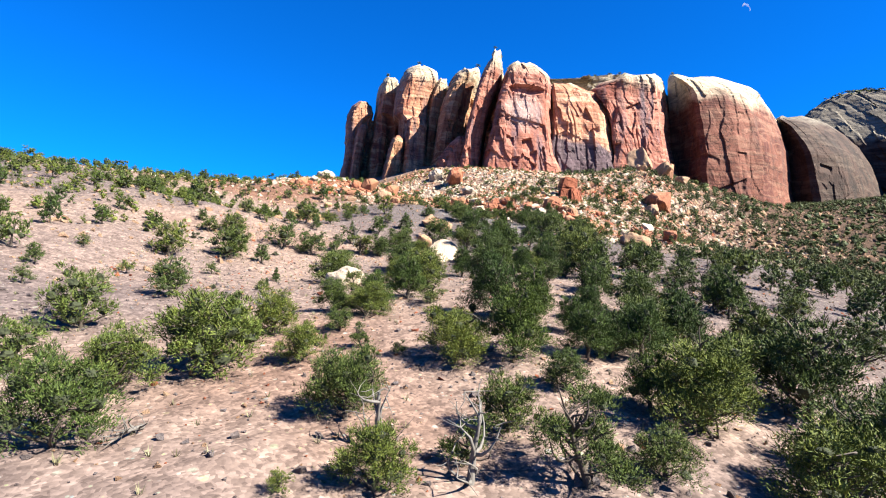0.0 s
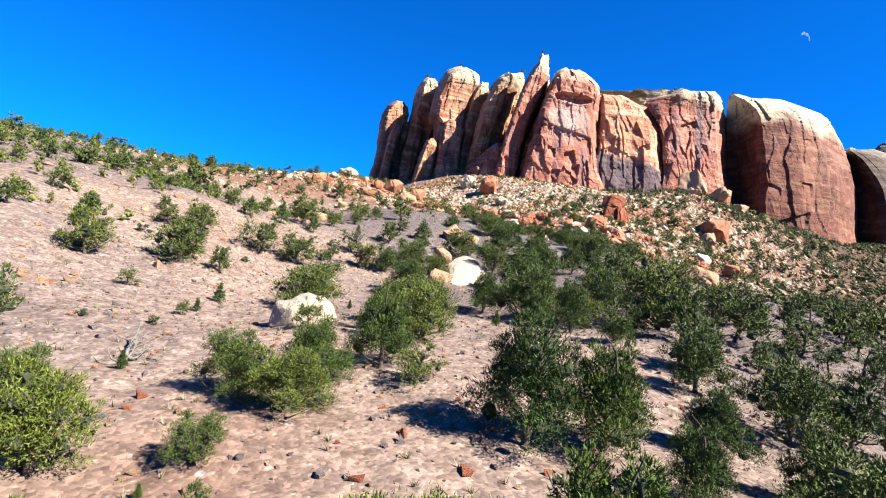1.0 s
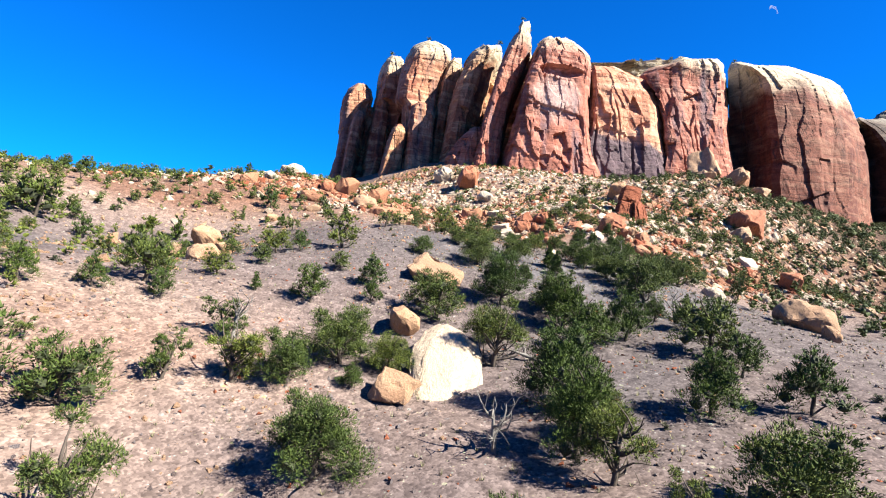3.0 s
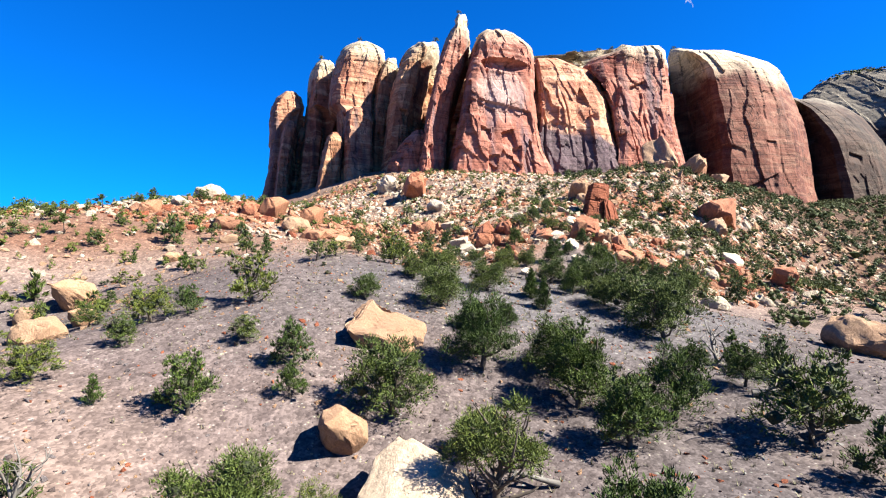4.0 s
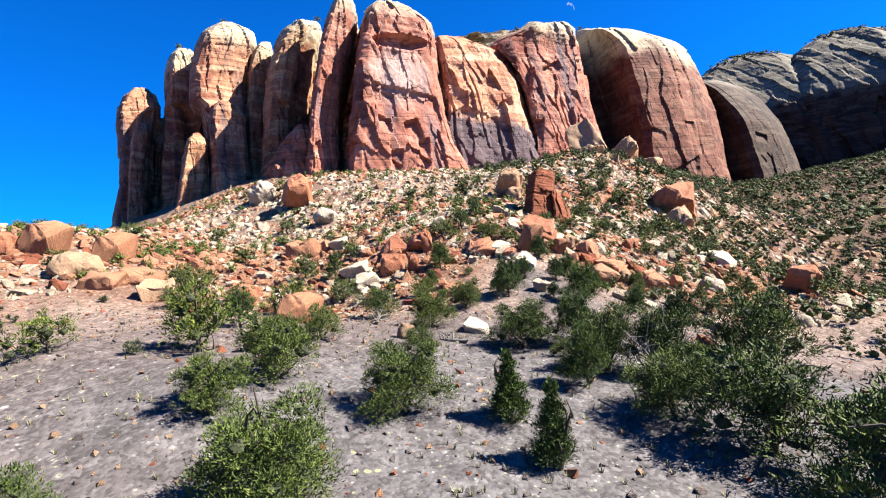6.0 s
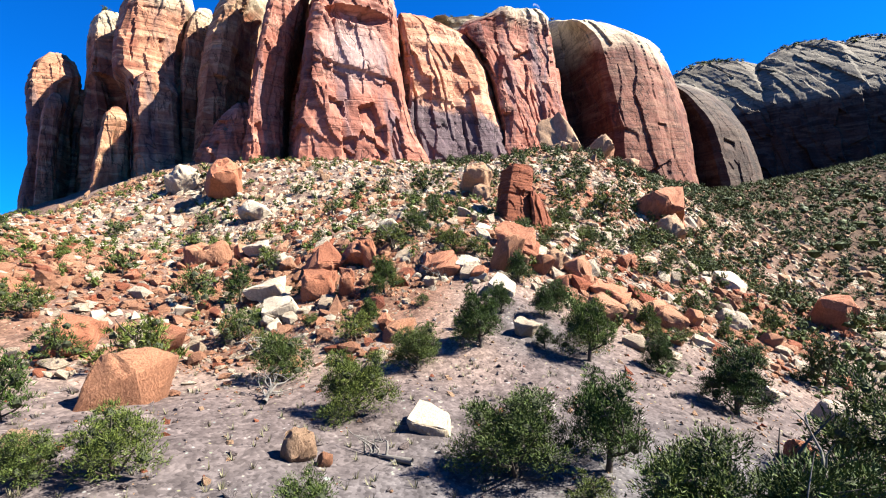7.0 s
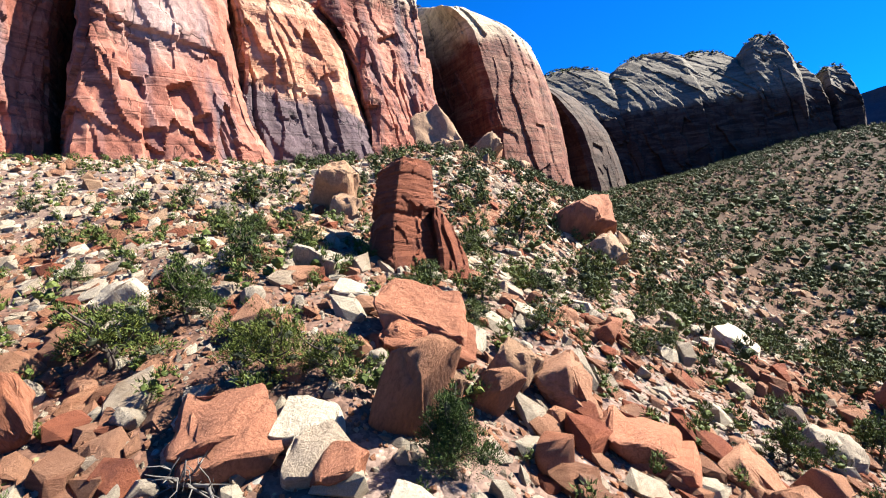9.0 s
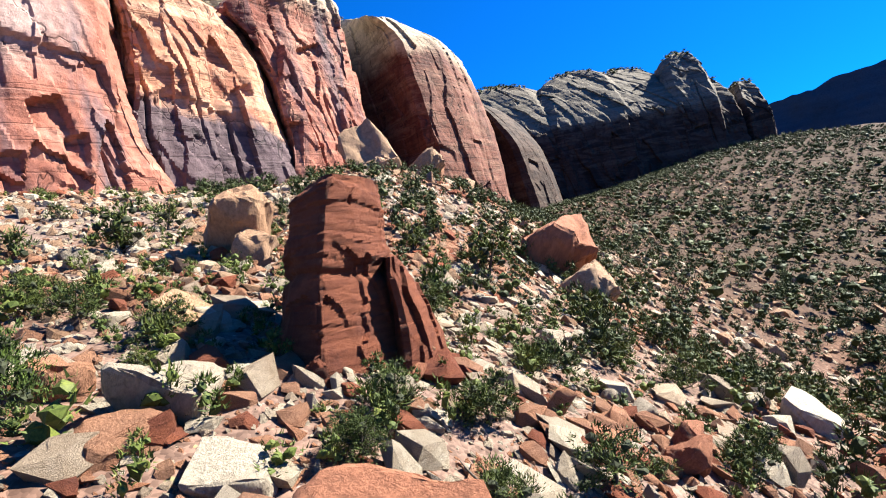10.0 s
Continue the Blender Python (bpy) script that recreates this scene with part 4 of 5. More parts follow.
TREE_LABELS = {
    "juniper": ("juniper_tree", "dense olive green juniper on stony soil", "tree", JUNIPER),
    "sparse": ("juniper_tree", "thin juniper with bare grey limbs showing", "tree", JUNIPER),
    "pinyon": ("pinyon_tree", "dark green bushy pinyon pine on the slope", "tree", PINYON),
    "cone": ("pinyon_tree", "young cone-shaped dark green pinyon on the slope", "tree", PINYON),
    "bush": ("shrub", "low rounded green shrub among the stones", "shrub", JUNIPER),
    "sage": ("shrub", "small dry grey-green desert shrub on soil", "shrub", SAGE),
}
tree_first = {}


def tree(kind, which, x, y, size, turn, squash=1.0, grade="mid"):
    """Plants one tree. Alike trees share their meshes."""
    key = (kind, which, grade)
    name, label, category, leaves = TREE_LABELS[kind]
    z = at_land(x, y)
    m = pose(x, y, z, 0, 0, turn) @ Matrix.Diagonal((1.08 * size, 1.08 * size, size * squash, 1))
    if key not in tree_first:
        (tv, tf), (cv, cf), cores = tree_parts(100 * which + sum(map(ord, kind)), kind, grade)
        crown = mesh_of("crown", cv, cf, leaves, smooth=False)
        # core faces get the painted shade colour
        crown.materials.append(CROWN_SHADE)
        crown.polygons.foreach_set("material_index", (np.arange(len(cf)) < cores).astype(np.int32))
        tree_first[key] = (mesh_of("trunk", tv, tf, BARK), crown)
    ob = new(name)
    tagged(ob, label, category, "trees and shrubs of the slope")
    ob.empty_display_size = 0.2
    ob.matrix_world = m
    for part_name, data in zip(("trunk", "crown"), tree_first[key]):
        new(part_name, data).parent = ob
    return ob


# ---- what stands on the slope ----
rng = np.random.RandomState(5)
# the camera's path in plan: trees keep clear of it and are finest beside it
TRACK = np.array([(0.0, -0.0), (0.7, 10.5), (1.2, 21.2), (1.6, 31.8), (1.5, 42.2), (-0.2, 73.0), (-0.1, 83.0), (0.0, 92.1), (0.5, 101.3), (10.6, 132.4), (13.2, 141.1), (16.3, 149.7), (20.4, 158.6), (24.2, 166.8), (27.9, 174.3), (31.9, 182.1), (36.4, 189.3)])


def clear(x, y, r):
    """Far enough from the way of the camera."""
    k = np.linspace(0, 1, 160)
    px = np.interp(k, np.linspace(0, 1, len(TRACK)), TRACK[:, 0])
    py = np.interp(k, np.linspace(0, 1, len(TRACK)), TRACK[:, 1])
    return np.hypot(px - x, py - y).min() > r


# small stones and rubble, too many to count
def rubble(name, label, material, count, area, size, density, seed, level=1):
    rs = np.random.RandomState(seed)
    shapes = [rock(300 + n, 0, flat=rs.uniform(0.4, 0.9), long=rs.uniform(1, 1.6), boxy=rs.uniform(0.0, 0.35), cuts=9 if level > 1 else 2) for n in range(12)]
    x = rs.uniform(area[0], area[1], count * 3)
    y = rs.uniform(area[2], area[3], count * 3)
    keep = rs.uniform(0, 1, count * 3) < density(x, y)
    x, y = x[keep][:count], y[keep][:count]
    z = land(x, y)
    gx, gy = (land(x + 1.5, y) - land(x - 1.5, y)) / 3, (land(x, y + 1.5) - land(x, y - 1.5)) / 3
    s = size[0] * (size[1] / size[0]) ** (rs.uniform(0, 1, len(x)) ** 2.2)
    which, turn, tilt = rs.randint(0, 12, len(x)), rs.uniform(0, 6.28, len(x)), rs.normal(0, 0.35, len(x))
    verts, faces, n = [], [], 0
    for k in range(12):
        pick = which == k
        v, f = shapes[k]
        c, sn, ct, st = np.cos(turn[pick])[:, None], np.sin(turn[pick])[:, None], np.cos(tilt[pick])[:, None], np.sin(tilt[pick])[:, None]
        vx, vy, vz = v[None, :, 0], v[None, :, 1], v[None, :, 2]
        vy, vz = vy * ct - vz * st, vy * st + vz * ct
        vx, vy = vx * c - vy * sn, vx * sn + vy * c
        vz = vz + vx * gx[pick][:, None] + vy * gy[pick][:, None]
        q = s[pick][:, None]
        verts.append(np.stack([vx * q + x[pick][:, None], vy * q + y[pick][:, None], vz * q + z[pick][:, None]], -1).reshape(-1, 3))
        count_k = int(pick.sum())
        faces.append((f[None] + (np.arange(count_k) * len(v))[:, None, None]).reshape(-1, 3) + n)
        n += count_k * len(v)
    me = mesh_of(name, np.concatenate(verts), np.concatenate(faces), material, smooth=False)
    return tagged(new(name, me), label, "rubble", kind="stuff")


def talus(x, y):
    """1 on the blocky talus below the cliff, 0 on the bare slopes."""
    edge = 178 - 7 * np.clip((x - 38) / 8, 0, 1) + 10 * np.exp(-(((x - 34) / 6) ** 2)) + 7 * np.clip((12 - x) / 30, 0, 1) + 0.05 * np.abs(x - 40)
    return np.clip((y - edge + 7 * fbm(x / 14, y / 14, 1, 2, 31)) / 9, 0, 1) * (1 - 0.75 * np.clip((x - 90) / 60, 0, 1))


def red_zone(x, y):
    return np.clip(0.40 + 0.8 * fbm(x / 24, y / 24, 4, 3, 41) - 0.006 * np.clip(x - 40, 0, 80) + 0.2 * (x < 28) * (y < 215), 0.08, 1)


rubble("red_rubble", "loose red and orange sandstone rubble", ORANGE, 9000, (-90, 140, 176, 315), (0.5, 2.3), lambda x, y: talus(x, y) * red_zone(x, y), 1, 2)
rubble("dark_red_rubble", "loose dark red sandstone rubble", RED, 2600, (-90, 125, 176, 315), (0.6, 2.6), lambda x, y: talus(x, y) * red_zone(x, y), 6, 2)
rubble("pale_rubble", "loose bleached sandstone rubble", WHITE, 8500, (-90, 160, 176, 305), (0.5, 2.6), lambda x, y: talus(x, y) * (1.15 - red_zone(x, y)), 2, 2)


def blocks(colour, count, area, size, density, seed):
    """Single blocks of the talus, half sunk in the dirt."""
    rs, placed_blocks = np.random.RandomState(seed), 0
    while placed_blocks < count:
        x, y = rs.uniform(area[0], area[1]), rs.uniform(area[2], area[3])
        if rs.uniform() > density(x, y):
            continue
        placed_blocks += 1
        shape = str(rs.choice(["block", "block", "slab", "shard", "round"]))
        data = rock_mesh(shape, rs.randint(0, 2), colour, 1)
        ob = new("boulder", data)
        s = size[0] * (size[1] / size[0]) ** (rs.uniform() ** 1.8)
        ob.matrix_world = Matrix.Translation((x, y, at_land(x, y))) @ slope_turn(x, y) @ pose(0, 0, 0, rs.normal(0, 14), rs.normal(0, 14), rs.uniform(0, 360)) @ Matrix.Diagonal((s, s * rs.uniform(0.7, 1.1), s * rs.uniform(0.8, 1.15), 1))
        tagged(ob, ROCK_LABELS[colour], "boulder", "boulders on the slope")


blocks("orange", 80, (-14, 78, 177, 222), (0.9, 2.4), lambda x, y: talus(x, y) * red_zone(x, y), 21)
blocks("red", 40, (-14, 78, 177, 222), (0.9, 2.6), lambda x, y: talus(x, y) * red_zone(x, y), 24)
blocks("white", 80, (-14, 78, 177, 222), (0.9, 2.8), lambda x, y: talus(x, y) * (1.1 - red_zone(x, y)), 22)
rubble("orange_blocks", "orange sandstone blocks of the wider talus", ORANGE, 800, (-95, 130, 176, 290), (0.9, 2.8), lambda x, y: talus(x, y) * red_zone(x, y), 31, 2)
rubble("white_blocks", "cream sandstone blocks of the wider talus", WHITE, 900, (-95, 150, 176, 290), (0.9, 3.0), lambda x, y: talus(x, y) * (1.1 - red_zone(x, y)), 32, 2)
rubble("upper_pale_rubble", "cream rubble of the upper talus below the cliff", TAN, 4200, (-100, 130, 218, 330), (0.5, 2.8), lambda x, y: talus(x, y), 10, 1)
rubble("upper_rubble", "rubble of the upper talus below the cliff", TAN, 2400, (-100, 170, 225, 330), (0.5, 2.8), lambda x, y: talus(x, y), 9, 1)
rubble("red_stones", "small orange stones between the blocks", ORANGE, 7500, (-45, 90, 172, 262), (0.25, 1.2), lambda x, y: talus(x, y) * red_zone(x, y), 7)
rubble("pale_stones", "small pale stones between the blocks", WHITE, 7500, (-45, 100, 172, 262), (0.25, 1.2), lambda x, y: talus(x, y) * (1.15 - red_zone(x, y)), 8)
rubble("pale_chips", "small cream stone chips on red dirt", WHITE, 7000, (2, 72, 176, 216), (0.14, 0.55), lambda x, y: talus(x, y), 41)
rubble("orange_chips", "small orange stone chips on red dirt", ORANGE, 5000, (2, 72, 176, 216), (0.14, 0.55), lambda x, y: talus(x, y), 42)
rubble("ridge_rocks", "pale sandstone rocks along the ridge of the hillside", WHITE, 260, (-105, -24, 165, 238), (0.9, 3.2), lambda x, y: 0.6 + 0 * x, 43, 2)
rubble("far_rubble", "scattered pale rubble on the far slope", TAN, 4800, (85, 330, 165, 350), (0.6, 3.4), lambda x, y: 0.2 + 0.5 * (1.1 - red_zone(x, y)), 3)
rubble("hill_stones", "loose stones on the hillside", TAN, 3000, (-140, -30, 60, 230), (0.3, 1.6), lambda x, y: 0.5 + 0.5 * fbm(x / 12, y / 12, 0, 2, 53), 15)
rubble("shale_gravel", "small grey shale stones strewn over the soil", GREY, 15000, (-40, 56, 12, 186), (0.10, 0.55), lambda x, y: 0.35 + 0.65 * np.clip(fbm(x / 6, y / 6, 5, 2, 59), 0, 1), 61)
rubble("scree", "small grey and pink stones on the soil", TAN, 7500, (-45, 60, 12, 190), (0.10, 0.55), lambda x, y: 0.2 + 0.8 * np.clip(fbm(x / 8, y / 8, 0, 2, 51), 0, 1), 4)

rubble("dark_scree", "small brown and grey stones on the soil", RED, 3000, (-45, 60, 12, 190), (0.12, 0.6), lambda x, y: 0.2 + 0.8 * np.clip(fbm(x / 8, y / 8, 3, 2, 57), 0, 1), 16)

# boulders that can be told apart: x, y, width, height, colour, shape, variant, turn, tilt
for row in [
    (38.0, 194.0, 3.1, 4.5, 'orange', 'block', 1, -35, 0),
    (41.0, 195.1, 1.3, 1.6, 'tan', 'block', 0, -47, 0),
    (42.7, 194.6, 2.2, 2.5, 'orange', 'block', 1, -44, 6),
    (45.5, 196.1, 2.8, 2.2, 'tan', 'block', 0, -53, -8),
    (48.1, 194.7, 4.3, 2.1, 'orange', 'slab', 1, -52, 28),
    (31.3, 195.1, 3.7, 1.5, 'red', 'slab', 1, -17, 8),
    (34.0, 193.2, 2.9, 1.3, 'white', 'block', 2, -18, 6),
    (24.8, 200.9, 2.0, 3.6, 'red', 'block', 0, -8, -10),
    (49.3, 189.8, 4.1, 1.0, 'red', 'slab', 0, -68, -14),
    (54.0, 188.0, 4.3, 1.1, 'orange', 'slab', 1, -70, 12),
    (65.1, 189.3, 4.0, 1.9, 'white', 'round', 1, -76, 0),
]:
    placed_boulder(*row)
for row in [
    (28.6, 206.5, 3.4, 1.5, 'white', 'slab', 1, -9, -10),
    (29.0, 209.6, 2.8, 1.6, 'white', 'slab', 0, -16, -16),
    (58.9, 201.6, 2.1, 2.1, 'red', 'shard', 1, -56, 12),
    (78.7, 202.6, 4.9, 1.8, 'white', 'slab', 0, -75, 12),
    (30.9, 198.7, 1.3, 0.9, 'white', 'block', 1, -15, 0),
    (28.4, 199.2, 1.3, 1.0, 'white', 'block', 0, -16, 0),
    (45.5, 193.0, 1.5, 1.0, 'orange', 'block', 1, -51, 0),
    (32.8, 195.3, 1.2, 0.6, 'tan', 'block', 0, -28, 0),
    (94.8, 235.1, 11.3, 7.9, 'red', 'block', 2, -48, -8),
    (89.3, 227.2, 6.1, 4.7, 'tan', 'block', 0, -64, 10),
    (56.1, 243.4, 7.2, 7.2, 'tan', 'block', 1, -30, -6),
]:
    placed_boulder(*row)
for row in [
    (55.9, 240.4, 4.5, 3.3, 'tan', 'block', 0, -37, 0),
    (40.3, 209.6, 3.8, 2.3, 'white', 'slab', 1, -18, 10),
    (38.7, 207.7, 2.5, 1.0, 'orange', 'block', 2, -8, 0),
    (40.8, 205.2, 2.5, 0.7, 'white', 'slab', 0, -30, 4),
    (43.3, 210.4, 1.4, 0.8, 'white', 'round', 0, -32, 0),
    (37.8, 213.0, 2.3, 1.6, 'orange', 'slab', 1, -11, 0),
    (43.7, 218.3, 3.7, 1.5, 'tan', 'slab', 0, -29, 22),
    (51.8, 210.9, 1.7, 1.5, 'tan', 'block', 0, -50, 0),
    (23.2, 183.3, 2.7, 1.4, 'orange', 'block', 1, -14, 0),
    (13.6, 199.5, 4.6, 2.1, 'white', 'slab', 1, 1, -4),
    (14.3, 194.1, 3.4, 1.6, 'white', 'slab', 0, -5, 0),
]:
    placed_boulder(*row)
for row in [
    (18.4, 196.3, 4.2, 2.7, 'red', 'block', 0, -11, 0),
    (19.8, 202.5, 5.3, 2.5, 'red', 'block', 2, 0, 8),
    (20.8, 193.6, 1.7, 2.7, 'red', 'block', 1, -8, 0),
    (23.1, 202.0, 3.2, 3.0, 'red', 'block', 1, -11, 14),
    (12.7, 218.0, 3.7, 2.1, 'white', 'slab', 1, 0, 0),
    (6.1, 219.6, 6.2, 3.7, 'orange', 'slab', 1, 5, -14),
    (31.2, 196.0, 3.8, 1.7, 'red', 'slab', 1, -24, 6),
    (34.1, 194.7, 2.8, 1.2, 'white', 'slab', 0, -35, 0),
    (34.3, 192.1, 2.3, 1.3, 'red', 'block', 1, -30, -12),
    (35.1, 188.9, 3.0, 1.2, 'white', 'slab', 0, -40, 18),
    (33.5, 181.0, 2.3, 1.4, 'white', 'block', 1, -38, 0),
]:
    placed_boulder(*row)
for row in [
    (44.2, 185.6, 3.9, 2.4, 'orange', 'block', 2, -42, 14),
    (47.6, 185.9, 2.5, 2.1, 'tan', 'block', 0, -59, 12),
    (51.6, 185.3, 3.5, 2.2, 'orange', 'block', 2, -50, 20),
    (43.3, 179.7, 2.1, 1.2, 'white', 'block', 2, -48, 0),
    (65.5, 185.3, 2.1, 1.7, 'orange', 'block', 1, -67, 0),
    (48.8, 190.9, 4.1, 1.4, 'red', 'slab', 1, -49, 0),
    (13.3, 192.6, 1.5, 1.1, 'white', 'block', 0, -3, 0),
    (81.8, 189.8, 5.4, 4.9, 'red', 'block', 1, -71, -8),
    (12.5, 252.2, 6.4, 3.9, 'white', 'block', 0, -10, 0),
    (6.4, 271.0, 9.0, 9.0, 'red', 'block', 1, 0, 0),
    (-3.5, 283.2, 8.6, 6.5, 'white', 'round', 1, 2, 0),
]:
    placed_boulder(*row)
for row in [
    (29.1, 192.7, 1.5, 1.1, 'white', 'block', 1, -22, 0),
    (15.9, 206.5, 2.0, 1.2, 'orange', 'block', 0, -9, 0),
    (-1.1, 189.1, 4.3, 2.9, 'red', 'block', 0, 1, 0),
    (5.2, 175.2, 4.3, 3.3, 'orange', 'block', 1, 5, 12),
    (14.0, 165.6, 1.6, 1.4, 'tan', 'round', 1, -9, 0),
    (15.1, 165.0, 0.7, 0.7, 'orange', 'round', 0, -19, 0),
    (3.6, 166.0, 1.5, 1.6, 'tan', 'round', 1, 12, 0),
    (53.5, 168.8, 4.7, 2.4, 'white', 'round', 1, -63, 0),
    (40.1, 162.1, 2.3, 1.6, 'red', 'round', 0, -67, 0),
    (20.8, 168.0, 2.5, 0.8, 'white', 'slab', 0, -30, 14),
    (49.8, 172.4, 2.4, 1.2, 'white', 'slab', 1, -57, 0),
]:
    placed_boulder(*row)
for row in [
    (-44.6, 160.8, 5.5, 5.3, 'tan', 'round', 0, 11, 0),
    (-33.2, 134.5, 4.5, 2.6, 'tan', 'round', 1, 20, 0),
    (-33.1, 141.6, 2.9, 2.0, 'tan', 'round', 0, 10, 0),
    (-47.3, 154.2, 3.0, 2.4, 'tan', 'round', 1, 22, 0),
    (-4.1, 119.6, 3.6, 3.4, 'tan', 'round', 0, -10, 0),
    (-3.4, 105.5, 4.1, 1.8, 'tan', 'block', 0, -9, 0),
    (-1.7, 133.5, 7.6, 2.4, 'tan', 'slab', 1, -13, 14),
    (50.0, 136.7, 8.1, 3.9, 'tan', 'round', 1, -46, 0),
    (47.7, 128.0, 2.4, 2.0, 'tan', 'round', 0, -55, 0),
    (-52.5, 235.5, 8.5, 4.1, 'white', 'round', 1, 9, 0),
    (-57.5, 151.0, 2.8, 2.7, 'tan', 'block', 2, 35, 20),
]:
    placed_boulder(*row)
for row in [
    (-30.6, 211.5, 6.0, 5.4, 'orange', 'block', 1, 7, 12),
    (-34.9, 209.9, 4.3, 3.2, 'red', 'block', 0, 3, 0),
    (-36.0, 197.8, 6.5, 2.5, 'orange', 'slab', 1, 12, 0),
    (-22.8, 201.6, 6.5, 3.0, 'tan', 'round', 1, 5, 0),
    (-18.8, 197.0, 4.8, 2.2, 'orange', 'slab', 0, -3, 0),
    (-32.9, 188.1, 4.2, 1.8, 'tan', 'slab', 1, 13, 0),
    (-38.1, 175.4, 2.8, 2.0, 'tan', 'round', 0, 12, 0),
    (-52.1, 214.5, 4.3, 2.7, 'white', 'block', 0, 9, 0),
    (-55.2, 205.6, 4.9, 2.5, 'orange', 'block', 1, 20, 0),
    (-21.3, 211.2, 5.9, 4.5, 'orange', 'block', 1, 14, 0),
    (-14.7, 201.1, 7.3, 2.1, 'orange', 'slab', 1, 12, 0),
]:
    placed_boulder(*row)
for row in [
    (-10.8, 193.1, 4.6, 2.1, 'tan', 'slab', 0, 4, 0),
    (2.8, 161.7, 1.9, 1.8, 'tan', 'round', 0, 0, 0),
]:
    placed_boulder(*row)
placed_boulder(-10.8, 61.3, 5.0, 2.6, "white", "round", 1, 12)
# the pile of tall tan blocks against the foot of the cliff
for row in [(113, 301, 12, 9, "tan", "block", 1, -12, -14), (117, 290, 7, 10, "tan", "block", 0, -40, 24), (123, 291, 8, 9, "orange", "block", 1, 30, -14), (106, 287, 6, 5, "tan", "slab", 1, 10, 30), (128, 288, 7, 6, "tan", "block", 2, -35, 22)]:
    placed_boulder(*row)


def leaning_slab(x, y, lift, width, deep, thick, colour, which, turns, label="thick red sandstone slab leaning on broken blocks"):
    """A thick slab that leans on what lies below it."""
    data = rock_mesh("slab", which, colour, 3)
    size = np.ptp(np.array([v.co[:] for v in data.vertices]), axis=0)
    ob = new("boulder", data)
    ob.matrix_world = pose(x, y, at_land(x, y) + lift, *turns) @ Matrix.Diagonal((width / size[0], deep / size[1], thick / size[2], 1))
    return tagged(ob, label, "boulder", "boulders on the slope")


leaning_slab(111, 298, 5.5, 13, 17, 7, "tan", 0, (58, -14, -22), "tall tan sandstone block leaning against the cliff foot")
leaning_slab(42.9, 199.3, 1.5, 5.6, 3.8, 1.7, "red", 0, (38, 24, -32))
leaning_slab(42.2, 198.7, 0.5, 5.4, 3.6, 1.6, "red", 1, (34, 24, -32))
placed_boulder(41.4, 199.4, 3.6, 1.7, "red", "block", 0, -40, 0)
# the huge red boulder below the cliff: a layered mass with a split-off slab against it
def huge_boulder(x, y, turn):
    root = tagged(new("huge_boulder"), "huge layered dark red boulder standing on the talus", "boulder")
    root.matrix_world = pose(x, y, at_land(x, y) - 2.6, 0, 0, turn)

    def mass(name, rows, plan, deep, seed, label, layered):
        """rows: height, left and right edge; plan: share of the width and how far the front lies back there."""
        zs = [q[0] for q in rows]
        zz = np.linspace(zs[0], zs[-1], 120)
        left, right = np.interp(zz, zs, [q[1] for q in rows])[:, None], np.interp(zz, zs, [q[2] for q in rows])[:, None]
        at, fall = [p[0] for p in plan], [p[1] for p in plan]
        fu = np.unique(np.concatenate([np.linspace(0, 1, 90), at]))
        fd, su = np.interp(fu, at, fall), np.linspace(0, 1, 18)[1:]
        u = np.concatenate([fu, 0 * su + 1, 1 - su, 0 * su[:-1]])
        depth = np.concatenate([fd, fd[-1] + (deep - fd[-1]) * su, 0 * su + deep, deep + (fd[0] - deep) * su[:-1]])
        tx, ty = np.gradient(u * 6.0 + 0.5 * depth), np.gradient(depth)
        far = np.hypot(tx, ty) + 1e-9
        nx, ny = ty / far, -tx / far
        Z = np.repeat(zz[:, None], len(u), 1)
        X = left + (right - left) * u + 0.5 * depth - 0.6
        Y = depth - deep / 2 + 0.10 * Z
        bed = Z + 0.10 * X + 0.15 * vnoise(X / 3, Y / 3, Z / 5, seed + 5)
        upper = np.clip((Z - 6.4) / 0.5, 0, 1) * layered
        ledge = np.round(2.5 * vnoise(X / 7, Y / 7, bed / 0.42, seed)) / 2.5 * (0.03 + 0.22 * upper) + 0.05 * vnoise(X / 3, Y / 3, bed / 0.16, seed + 1) * (0.3 + layered)
        chunk = plates((X + 0.7 * Y) / 2.6, (Z + 0.2 * X) / 3.2, seed + 2)
        off = ledge + 0.22 * chunk + 0.16 * upper + 0.08 * fbm(X / 1.4, Y / 1.4, Z / 1.4, 3, seed + 3)
        off = off - 0.2 * layered * np.exp(-(((bed - 6.3) / 0.22) ** 2))
        X, Y = X + off * nx, Y + off * ny
        top = np.stack([X[-1], Y[-1], Z[-1]], -1)
        rings = []
        for k in range(1, 7):
            f = 1 - k / 6.1
            ring = top.mean(0) + (top - top.mean(0)) * [f, f, 1]
            ring[:, 2] += 0.25 * (1 - f) + 0.12 * fbm(ring[:, 0], ring[:, 1], 0.5, 2, seed)
            rings.append(ring)
        verts = np.concatenate([np.stack([X, Y, Z], -1).reshape(-1, 3), *rings])
        faces = np.concatenate([grid_faces(120, len(u), True), grid_faces(7, len(u), True) + 119 * len(u)])
        me = mesh_of(name, verts, faces, RED)
        me.set_sharp_from_angle(angle=radians(28))
        tagged(new(name, me), label).parent = root

